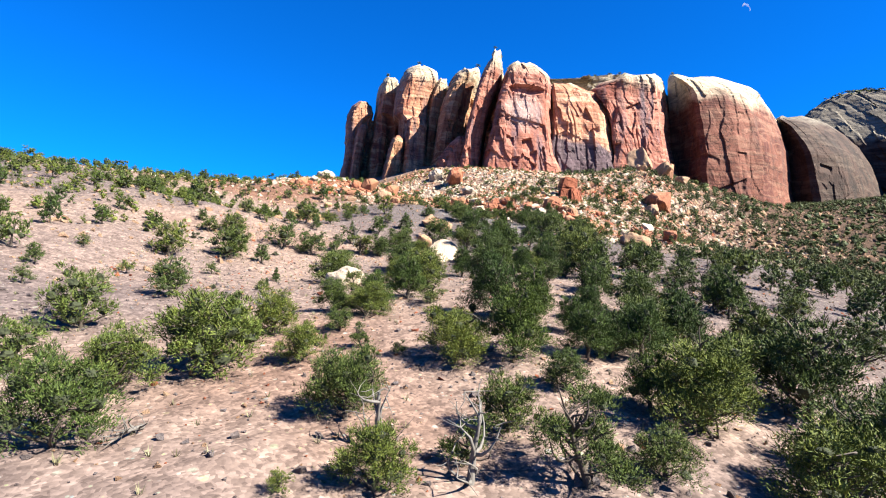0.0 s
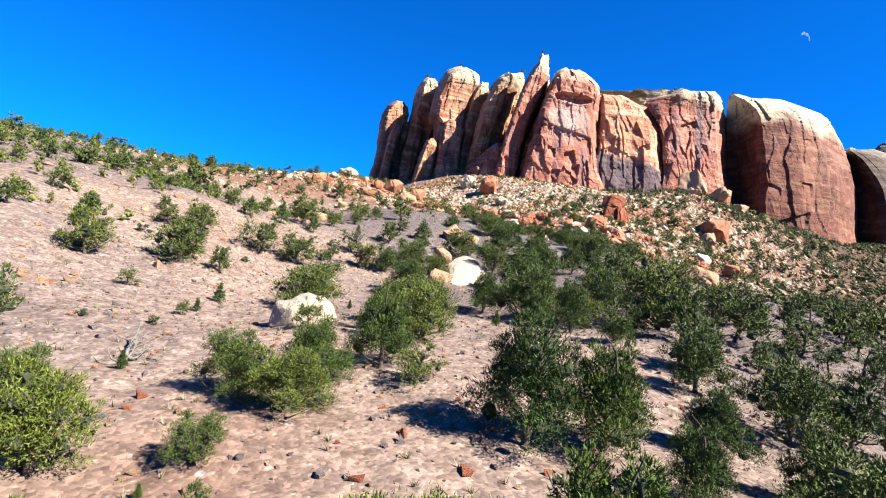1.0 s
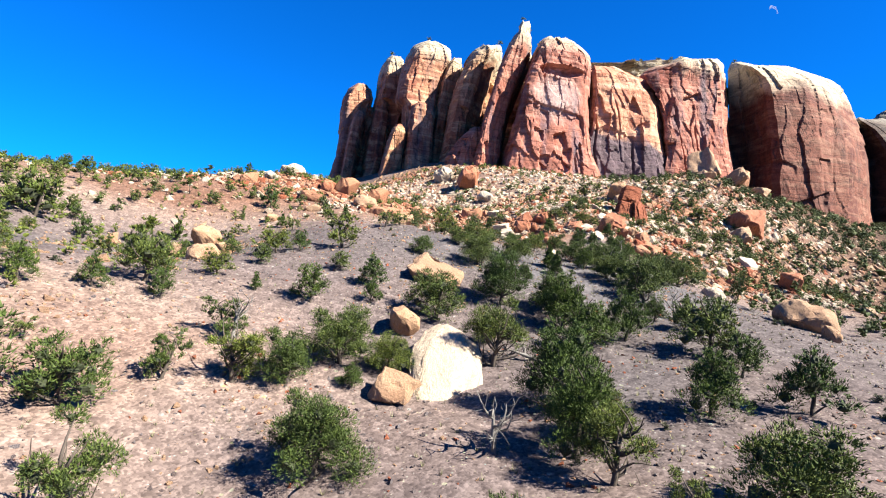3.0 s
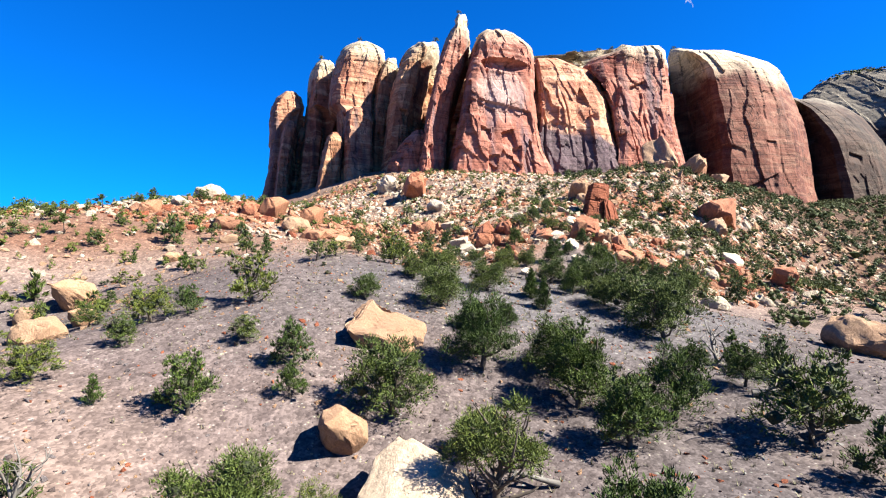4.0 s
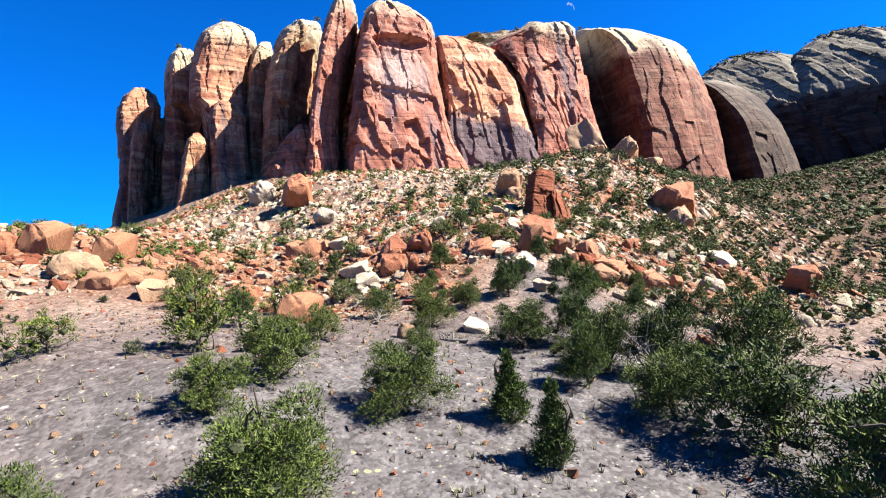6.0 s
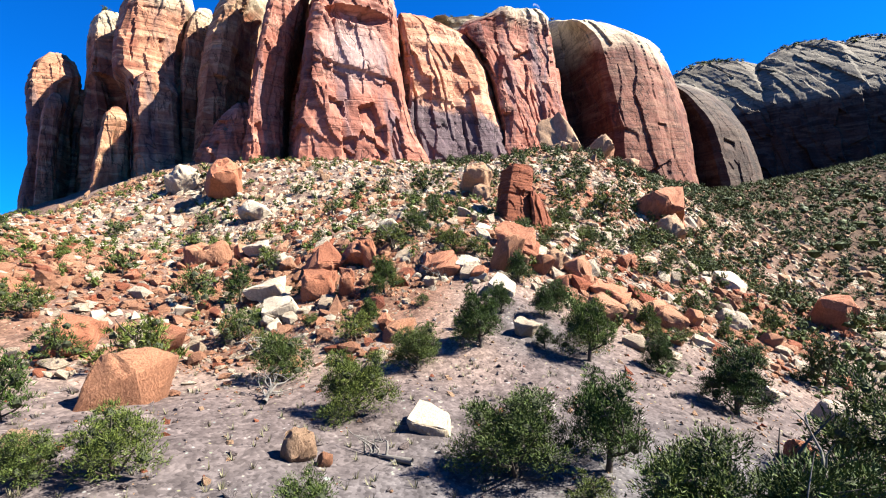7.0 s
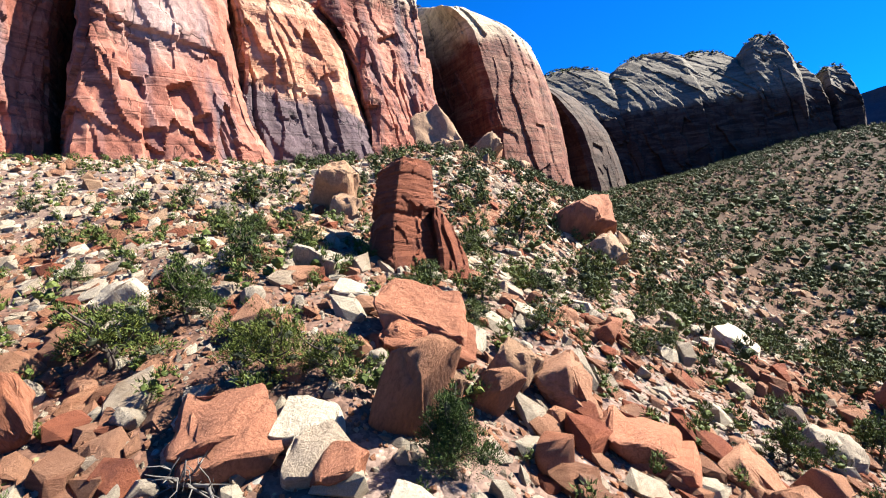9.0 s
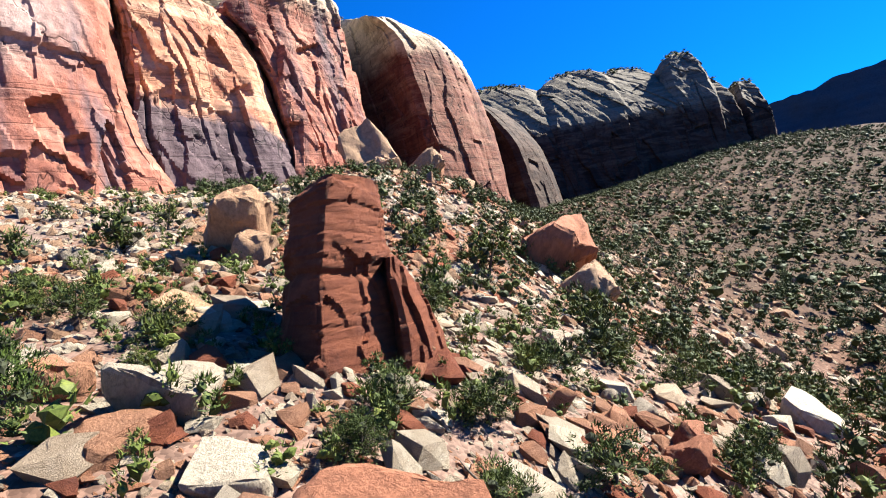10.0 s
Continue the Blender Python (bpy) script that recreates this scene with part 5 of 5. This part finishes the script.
    mass("main_block", [(-2.5, -5.6, 2.6), (0, -5.7, 2.5), (2.5, -5.3, 2.3), (5, -4.5, 2.0), (6.6, -3.9, 1.8), (8.6, -3.2, 2.0), (10.2, -2.6, 2.2), (10.9, -2.0, 2.1)],
         [(0, 3.4), (0.04, 2.5), (0.27, 0.2), (0.33, 0), (0.6, 0.5), (0.9, 1.7), (1, 3.0)], 7.6, 3, "layered dark red block with ledges near its top", 1.0)
    mass("split_slab", [(-2.5, 0.0, 4.7), (0, 0.5, 4.6), (2.5, 1.1, 4.4), (4.4, 1.3, 3.8), (6.0, 1.2, 3.3), (6.9, 1.5, 2.6)],
         [(0, 1.4), (0.05, 0.5), (0.2, 0.3), (0.75, 1.7), (0.95, 2.6), (1, 3.8)], 7.6, 9, "smooth red slab split from the block", 0.15)
    return root


huge_boulder(49.5, 212.6, 0)

placed = []


def plant(kind, x, y, size):
    size = size * (0.88 if y < 70 else 0.97)
    off = np.hypot(TRACK[:, 0] - x, TRACK[:, 1] - y).min()
    tree(kind, rng.randint(0, 4), x, y, size, rng.uniform(0, 360), rng.uniform(0.9, 1.1), "close" if off < 13 and size > 3 else "near" if off < 20 else "mid" if off < 44 else "far")
    placed.append((x, y, size))


# trees that can be told apart: x, y, size
for spot in [(-2.1, 18.3, 2.8), (-14.2, 19.5, 4.6), (8.9, 20.2, 2.5), (18.6, 22.5, 5.6), (3.3, 23.8, 3.0), (-4.2, 24.2, 3.9), (12.9, 25.6, 6.4), (-15.6, 25.9, 4.0), (-22.6, 28.1, 4.3), (6.9, 28.5, 2.9), (20.9, 29.6, 6.4), (-13.0, 29.8, 6.1), (-8.2, 31.5, 2.9), (0.9, 32.5, 4.6), (18.3, 32.5, 4.1), (-11.5, 36.8, 3.8), (-25.7, 37.8, 5.4), (14.5, 38.1, 4.9), (-7.3, 38.7, 2.3), (25.1, 41.5, 4.7), (-16.7, 42.1, 3.1), (-6.0, 43.5, 3.9), (35.6, 44.0, 5.5), (-9.0, 44.9, 3.5), (-24.5, 47.9, 4.6), (18.3, 49.3, 5.1), (-1.7, 57.3, 5.5), (-4.7, 60.9, 3.7), (-1.9, 63.0, 4.9)]:
    plant("juniper", *spot)
for spot in [(-5.1, 68.4, 4.6), (-36.9, 71.8, 5.2), (19.3, 71.9, 7.5), (6.8, 73.5, 6.0), (-14.9, 74.1, 6.0), (27.8, 74.6, 6.4), (-31.6, 79.7, 6.4), (17.7, 88.0, 5.3), (-36.4, 91.9, 4.7), (-7.0, 93.8, 5.7), (-23.7, 96.1, 5.1), (-12.1, 104.7, 4.7), (-8.7, 109.0, 5.9), (-4.4, 109.6, 4.2), (-29.9, 114.9, 5.6), (5.2, 118.0, 3.2), (27.0, 115.9, 6.7), (-25.9, 122.4, 3.6), (-0.8, 122.9, 6.0), (-23.3, 129.1, 2.9), (-13.5, 130.0, 2.7), (-23.3, 134.5, 4.2), (28.3, 137.6, 6.9), (-3.9, 142.6, 3.3), (4.6, 142.9, 6.1), (28.2, 144.1, 6.4), (25.8, 147.9, 4.7), (-68.4, 148.9, 8.2), (1.7, 150.1, 3.7), (11.3, 151.1, 4.5)]:
    plant("juniper", *spot)
for spot in [(4.4, 155.0, 4.2), (26.5, 155.5, 4.8), (41.8, 158.3, 6.8), (13.9, 159.2, 2.7), (-0.9, 161.7, 5.1), (23.3, 162.8, 4.8), (7.3, 164.3, 2.8), (4.4, 164.4, 2.1), (17.4, 170.1, 3.8), (22.8, 176.7, 3.5), (54.9, 178.1, 3.1), (13.8, 179.3, 3.6), (10.7, 190.4, 3.7), (-9.1, 195.8, 4.3), (65.5, 200.7, 2.6), (44.6, 204.4, 1.8), (105.3, 204.7, 5.6), (51.1, 205.2, 2.7), (47.4, 206.5, 2.5), (79.5, 207.4, 3.2), (97.5, 207.5, 4.3), (73.9, 208.7, 3.3), (61.0, 210.7, 2.9), (71.3, 212.3, 3.2), (42.3, 216.4, 2.7), (86.1, 216.6, 3.7), (79.7, 219.1, 4.6), (61.6, 221.1, 3.5), (39.3, 222.0, 2.8), (37.6, 225.7, 2.7)]:
    plant("juniper", *spot)
for spot in [(78.3, 231.1, 5.7), (73.2, 237.2, 3.9), (46.7, 251.0, 6.0)]:
    plant("juniper", *spot)
for spot in [(11.4, 34.8, 3.8), (10.1, 40.6, 3.6), (19.3, 42.4, 4.8), (4.3, 43.6, 7.1), (7.7, 44.1, 5.3), (13.0, 45.7, 4.5), (-6.0, 47.4, 4.4), (-3.1, 50.2, 4.9), (28.9, 52.7, 5.2), (15.6, 53.9, 4.7), (10.1, 65.4, 4.8), (19.7, 67.1, 5.8), (7.9, 70.6, 3.6), (8.8, 77.1, 5.5), (15.7, 79.1, 5.1), (3.4, 83.1, 4.9), (9.2, 96.3, 7.1), (20.2, 101.3, 5.6), (27.5, 101.4, 6.2), (9.4, 103.0, 8.5), (-7.0, 105.9, 2.4), (27.1, 110.1, 4.6), (15.2, 117.4, 6.2), (-14.5, 120.0, 5.1), (20.0, 120.3, 6.0), (-8.3, 122.9, 3.0), (27.9, 123.9, 4.3), (13.9, 124.0, 7.6), (31.9, 125.8, 4.1), (-8.7, 126.7, 4.6)]:
    plant("pinyon", *spot)
for spot in [(25.9, 127.8, 3.6), (13.6, 128.8, 6.2), (7.1, 129.7, 7.5), (-20.3, 135.6, 3.1), (7.3, 136.6, 3.7), (11.2, 138.4, 3.1), (29.8, 150.2, 3.1), (23.3, 152.8, 4.2), (27.5, 161.8, 4.8), (42.9, 168.9, 5.4), (0.5, 172.5, 3.8), (42.2, 175.2, 3.5), (36.1, 175.8, 4.9), (63.0, 177.3, 5.3), (33.8, 178.3, 2.0), (28.4, 178.5, 4.9), (40.3, 181.1, 3.8), (28.2, 182.6, 1.3), (36.7, 183.3, 3.3), (48.1, 183.5, 2.9), (33.1, 184.7, 3.1), (59.2, 185.0, 2.6), (39.5, 185.5, 3.3), (-42.2, 185.6, 6.6), (21.7, 187.2, 2.6), (70.1, 188.5, 3.8), (58.9, 188.9, 3.5), (38.1, 190.7, 3.6), (24.2, 192.3, 4.0), (10.6, 201.1, 4.3)]:
    plant("pinyon", *spot)
for spot in [(31.5, 204.9, 4.1), (36.0, 211.0, 3.5), (65.4, 224.9, 5.1)]:
    plant("pinyon", *spot)
for spot in [(-9.4, 57.2, 2.6), (5.8, 19.5, 4.5), (1.3, 21.0, 2.4), (-5.1, 35.0, 2.1), (31.9, 47.6, 4.9), (-17.0, 87.8, 5.4), (-20.3, 101.2, 3.6), (-16.0, 103.7, 4.8), (-18.7, 109.0, 4.1), (5.1, 112.4, 6.8), (-15.2, 138.8, 5.8), (29.9, 153.6, 5.3), (-52.5, 156.1, 6.3)]:
    plant("sparse", *spot)
for spot in [(-5.1, 17.4, 0.9), (-2.5, 33.4, 1.1), (-36.7, 46.4, 2.2), (-0.9, 48.3, 2.9), (-34.5, 58.1, 1.9), (-21.1, 62.3, 1.4), (-28.2, 93.6, 5.8), (-11.6, 158.1, 3.2), (24.9, 159.3, 1.7), (-9.2, 160.2, 3.3), (49.3, 180.5, 1.9), (46.4, 180.8, 2.3), (4.8, 182.9, 4.4), (19.8, 184.3, 2.8), (-1.0, 185.0, 4.0), (12.5, 187.6, 2.0), (26.8, 188.0, 1.2), (-7.9, 188.1, 3.1), (16.7, 189.6, 1.2), (16.4, 196.8, 1.7), (36.3, 197.1, 2.7), (-6.7, 197.7, 3.6), (33.6, 198.4, 3.4), (62.6, 200.3, 2.6), (47.0, 200.8, 2.4), (52.9, 200.9, 3.4), (56.8, 201.2, 1.1), (6.2, 201.5, 4.5), (85.1, 202.1, 2.3), (28.1, 203.7, 3.9)]:
    plant("bush", *spot)
for spot in [(14.0, 207.0, 3.2), (64.8, 211.5, 1.6), (40.3, 212.6, 1.5), (20.2, 212.7, 2.3), (-3.2, 213.8, 3.5), (-16.3, 215.1, 2.8), (26.2, 217.7, 2.2), (-34.9, 221.2, 3.6), (11.3, 227.4, 2.6), (120.9, 229.8, 4.1), (113.3, 233.9, 3.8), (106.0, 234.0, 3.6), (25.1, 234.8, 2.9), (80.5, 241.4, 2.9), (-27.9, 245.3, 5.1), (32.6, 251.0, 4.2), (38.3, 251.7, 3.4), (108.0, 252.8, 2.6), (2.7, 253.2, 4.1), (-13.3, 257.4, 4.1), (53.5, 260.5, 4.0), (21.0, 261.0, 3.1), (43.6, 269.6, 2.6), (2.4, 280.1, 6.4)]:
    plant("bush", *spot)
for spot in [(-7.8, 36.5, 0.6), (-15.3, 46.5, 1.1), (-21.3, 64.8, 1.5), (4.0, 66.8, 1.7), (-21.5, 69.2, 2.4), (-11.5, 79.2, 1.1), (-20.5, 120.0, 2.2), (30.4, 129.3, 4.2), (17.1, 145.0, 4.5), (16.7, 149.2, 4.6), (-50.5, 160.7, 4.9), (-21.4, 169.9, 3.5), (-34.4, 170.5, 3.9), (-44.4, 175.3, 2.5)]:
    plant("cone", *spot)
# the big pinyons beside the start of the path
for x, y, size in [(4.9, 33.0, 6.0), (9.6, 34, 4.8), (13.5, 35, 4.8), (18, 39, 5.2), (26, 44, 5.2), (22, 50, 4.8), (28, 54, 5.0), (33, 62, 5.0), (11, 27, 4.4), (16, 30, 4.8), (22, 34, 5.0)]:
    plant("pinyon", x, y, size)

# the thick grove below the path
tries = 0
while tries < 300:
    tries += 1
    x, y = rng.uniform(9, 100), rng.uniform(-10, 104)
    if rng.uniform() < 0.9 * max(0, (x - 55) / 45, (y - 80) / 24, (12 - y) / 20) or not clear(x, y, 9) or any((x - a) ** 2 + (y - b) ** 2 < 11 for a, b, _ in placed):
        continue
    plant(str(rng.choice(["juniper", "pinyon", "pinyon", "juniper", "sparse", "bush"])), x, y, rng.uniform(2.8, 4.8))
for _ in range(320):
    x, y = rng.uniform(-115, -26), rng.uniform(50, 222)
    thick = 0.5 if y > 130 and x > -62 else 0.95
    if rng.uniform() < thick and clear(x, y, 14) and all((x - a) ** 2 + (y - b) ** 2 > 16 for a, b, _ in placed):
        plant(str(rng.choice(["juniper", "juniper", "bush", "sparse", "pinyon"])), x, y, rng.uniform(1.8, 4.2))
for _ in range(110):
    x, y = rng.uniform(-75, 60), rng.uniform(30, 200)
    if clear(x, y, 7) and all((x - a) ** 2 + (y - b) ** 2 > 12 for a, b, _ in placed):
        plant("sage", x, y, rng.uniform(0.5, 1.1))


# thin woods of the far slopes, too many to count
def woods(name, label, count, area, size, density, seed, material, grade="woods"):
    rs = np.random.RandomState(seed)
    kinds = [tree_parts(900 + n, k, grade)[1] for n, k in enumerate(("juniper", "pinyon", "juniper", "bush"))]
    x, y = rs.uniform(area[0], area[1], count * 4), rs.uniform(area[2], area[3], count * 4)
    keep = rs.uniform(0, 1, count * 4) < density(x, y)
    x, y = x[keep][:count], y[keep][:count]
    z, s, a, which = land(x, y), rs.uniform(*size, len(x)), rs.uniform(0, 6.28, len(x)), rs.randint(0, 4, len(x))
    pieces = []
    for k in range(len(x)):
        v, f = kinds[which[k]]
        c, sn = np.cos(a[k]), np.sin(a[k])
        pieces.append((np.stack([(v[:, 0] * c - v[:, 1] * sn) * s[k] + x[k], (v[:, 0] * sn + v[:, 1] * c) * s[k] + y[k], v[:, 2] * s[k] + z[k]], 1), f))
    v, f = join(pieces)
    return tagged(new(name, mesh_of(name, v, f, material, smooth=False)), label, "trees", kind="stuff")


woods("far_woods", "thin juniper woods on the far talus slope", 7400, (130, 490, 130, 400), (1.8, 4.2), lambda x, y: 0.22 + 0.5 * np.clip((x - 95) / 150, 0, 1) + 0.3 * fbm(x / 30, y / 30, 0, 2, 81), 12, WOODLAND)
woods("canyon_woods", "pinyon and juniper woods down the slope", 750, (48, 230, -80, 165), (2.2, 4.6), lambda x, y: np.clip((x - 48) / 45, 0, 1) * (0.55 + 0.4 * fbm(x / 30, y / 30, 0, 2, 89)) * np.clip(1.6 - 0.9 * np.exp(-(((x - 75) / 26) ** 2 + ((y - 135) / 26) ** 2)), 0.1, 1), 20, WOODLAND, "fringe")
woods("back_woods", "scattered junipers on the hillside behind", 350, (-180, 60, -110, -12), (1.6, 3.8), lambda x, y: 0.4 + 0.4 * fbm(x / 30, y / 30, 0, 2, 90), 25, JUNIPER, "fringe")
woods("talus_junipers", "junipers and shrubs on the edge of the talus", 1250, (62, 170, 150, 300), (1.3, 3.8), lambda x, y: 0.2 + 0.5 * np.clip((x - 60) / 70, 0, 1) + 0.2 * fbm(x / 20, y / 20, 0, 2, 87), 18, WOODLAND, "fringe")
woods("low_shrubs", "green shrubs between the blocks of the talus", 240, (36, 110, 172, 240), (0.7, 1.9), lambda x, y: 0.5 + 0 * x, 19, JUNIPER, "fringe")
woods("talus_shrubs", "small green shrubs rooted between the talus rocks", 950, (-70, 112, 184, 312), (0.8, 2.5), lambda x, y: talus(x, y) * (0.5 + 0.5 * fbm(x / 14, y / 14, 0, 2, 97)), 27, JUNIPER, "fringe")
woods("hill_shrubs", "shrubs scattered over the hillside and talus", 190, (-110, 105, 205, 320), (0.9, 2.2), lambda x, y: 0.45 + 0.4 * fbm(x / 20, y / 20, 0, 2, 83), 13, JUNIPER, "fringe")
woods("slope_shrubs", "small olive shrubs over the hillside", 820, (-130, -34, 60, 232), (0.7, 2.3), lambda x, y: 0.5 + 0.5 * fbm(x / 16, y / 16, 0, 2, 85), 17, JUNIPER, "fringe")
woods("ridge_junipers", "junipers scattered along the ridge", 120, (-170, -62, 80, 215), (1.5, 3.6), lambda x, y: 0.5 + 0 * x, 14, JUNIPER, "fringe")


def crest_woods(count, seed):
    """Dark trees along the crest of the canyon wall."""
    rs, spots = np.random.RandomState(seed), np.concatenate(CREST)
    crowns = [tree_parts(950 + n, "pinyon", "woods")[1] for n in range(3)]
    pieces = []
    for k in rs.randint(0, len(spots), count):
        v, f = crowns[rs.randint(0, 3)]
        pieces.append((v * rs.uniform(2.0, 4.0) * [1.5, 1.5, 1] + spots[k] - [0, 0, 0.5], f))
    v, f = join(pieces)
    return tagged(new("crest_woods", mesh_of("crest_woods", v, f, WOODLAND, smooth=False)), "dark pinyon woods along the canyon rim", "trees", kind="stuff")


crest_woods(420, 33)


# ---- dead wood, grass and a wisp of cloud ----
lying_slab(0.6, 110.5, 6.8, 12.5, 2.2, "white", "round", 0, 4, 27)


def dead_tree(x, y, size, seed, fallen=False, turn=0.0):
    """A bare dead juniper, standing or fallen."""
    rs = np.random.RandomState(seed)
    tubes, _ = limbs(rs, 9, 3.0, 1.5, 0.12, True)
    v, f = join(tubes)
    ob = new("dead_log" if fallen else "dead_tree", mesh_of("dead_wood", v / 3.0, f, DEADWOOD))
    ob.matrix_world = pose(x, y, at_land(x, y) + (0.06 * size if fallen else 0), 82 if fallen else 0, 0, turn) @ Matrix.Diagonal((size, size, size, 1))
    label = "fallen dead juniper limbs lying on the soil" if fallen else "bare dead juniper with grey twisted limbs"
    return tagged(ob, label, "dead tree", "dead wood on the slope")


for k, (x, y, size, fallen) in enumerate([
    (-11.8, 21.1, 2.2, True), (-2.6, 21.8, 3.2, False), (1.3, 19.2, 3.6, False), (17.6, 23.4, 3.0, False), (-16, 47.7, 3.2, True),
    (8.9, 113.7, 4.2, True), (-18.3, 108.5, 4.6, False), (29.8, 130.5, 4.4, False), (27.7, 121.9, 6.0, True), (28.4, 153.2, 5.6, False),
    (12.7, 173.7, 3.4, True), (18.8, 164.7, 3.2, True), (14, 186.2, 3.4, True), (28.7, 180.9, 3.6, True), (29.2, 195.1, 3.4, True), (13.3, 185.8, 3.0, True), (4.1, 96.6, 4.4, False),
]):
    dead_tree(x, y, size, 500 + k, fallen, 53 * k)


def grass(count, area, seed, density):
    """Dry bunch grass: tufts of a few blades."""
    rs = np.random.RandomState(seed)
    x, y = rs.uniform(area[0], area[1], count * 3), rs.uniform(area[2], area[3], count * 3)
    keep = rs.uniform(0, 1, count * 3) < density(x, y)
    x, y = x[keep][:count], y[keep][:count]
    z, blades = land(x, y), 9
    a, tall = rs.uniform(0, 6.28, (len(x), blades)), rs.uniform(0.16, 0.42, (len(x), blades))
    out, root = rs.uniform(0.08, 0.3, (len(x), blades)), rs.uniform(0, 0.08, (len(x), blades))
    bx, by, bz = x[:, None] + root * np.cos(a), y[:, None] + root * np.sin(a), z[:, None] + 0 * a
    sx, sy = -0.03 * np.sin(a), 0.03 * np.cos(a)
    tip = np.stack([bx + out * np.cos(a), by + out * np.sin(a), bz + tall], -1)
    v = np.stack([np.stack([bx - sx, by - sy, bz - 0.03], -1), np.stack([bx + sx, by + sy, bz - 0.03], -1), tip], 2).reshape(-1, 3)
    me = mesh_of("dry_grass", v, np.arange(len(v)).reshape(-1, 3), GRASS, smooth=False)
    return tagged(new("dry_grass", me), "dry pale bunch grass on the shale", "grass", kind="stuff")


grass(3200, (-40, 62, 16, 192), 71, lambda x, y: 0.25 + 0.6 * np.exp(-(((x - 22) / 22) ** 2 + ((y - 150) / 34) ** 2)))

# shrubs along the rim, each on the highest ground near its place
for x, y, s in [(29, 330, 2.2), (43, 340, 2.6), (-41, 400, 3.2), (-16, 372, 2.6), (12, 360, 3.0), (112, 372, 3.0), (122, 366, 2.4), (100, 372, 2.6), (94, 366, 2.2), (128, 378, 2.6), (104, 384, 3.0), (150, 384, 2.6), (170, 378, 2.2), (250, 430, 3.2)]:
    close = RIM[np.hypot(RIM[:, 0] - x, RIM[:, 1] - y) < 9]
    if len(close):
        x, y, z = close[close[:, 2].argmax()]
        shrub = tree("bush", rng.randint(0, 4), float(x), float(y), s, rng.uniform(0, 360), 1.0, "far")
        shrub.location.z = float(z) - 0.3
        tagged(shrub, "small dark shrub growing on the cliff rim", "shrub", "shrubs on the rim")


def cloud(x, y, z, size):
    m, t, n, bsdf = nodes_of("thin_cloud")
    bsdf.inputs["Base Color"].default_value, bsdf.inputs["Roughness"].default_value = (0.8, 0.8, 0.8, 1), 1.0
    bsdf.inputs["Alpha"].default_value = 0.16
    rs, pieces = np.random.RandomState(9), []
    for k in range(14):
        v, f = ICO[2]
        a = 0.5 * k
        c = np.array([0.30 * np.cos(a * 0.45), 0.05 * rs.normal(), 0.42 * np.sin(a * 0.45 - 0.6)])
        pieces.append((v * [0.05, 0.05, 0.11] * rs.uniform(0.5, 1.2) + c, f))
    v, f = join(pieces)
    ob = new("cloud", mesh_of("cloud", v * size, f, m))
    ob.matrix_world = pose(x, y, z, 0, 0, -30)
    return tagged(ob, "small thin white wisp of cloud in blue sky", "cloud", kind="structure")


cloud(1600, 2846, 1362, 60)
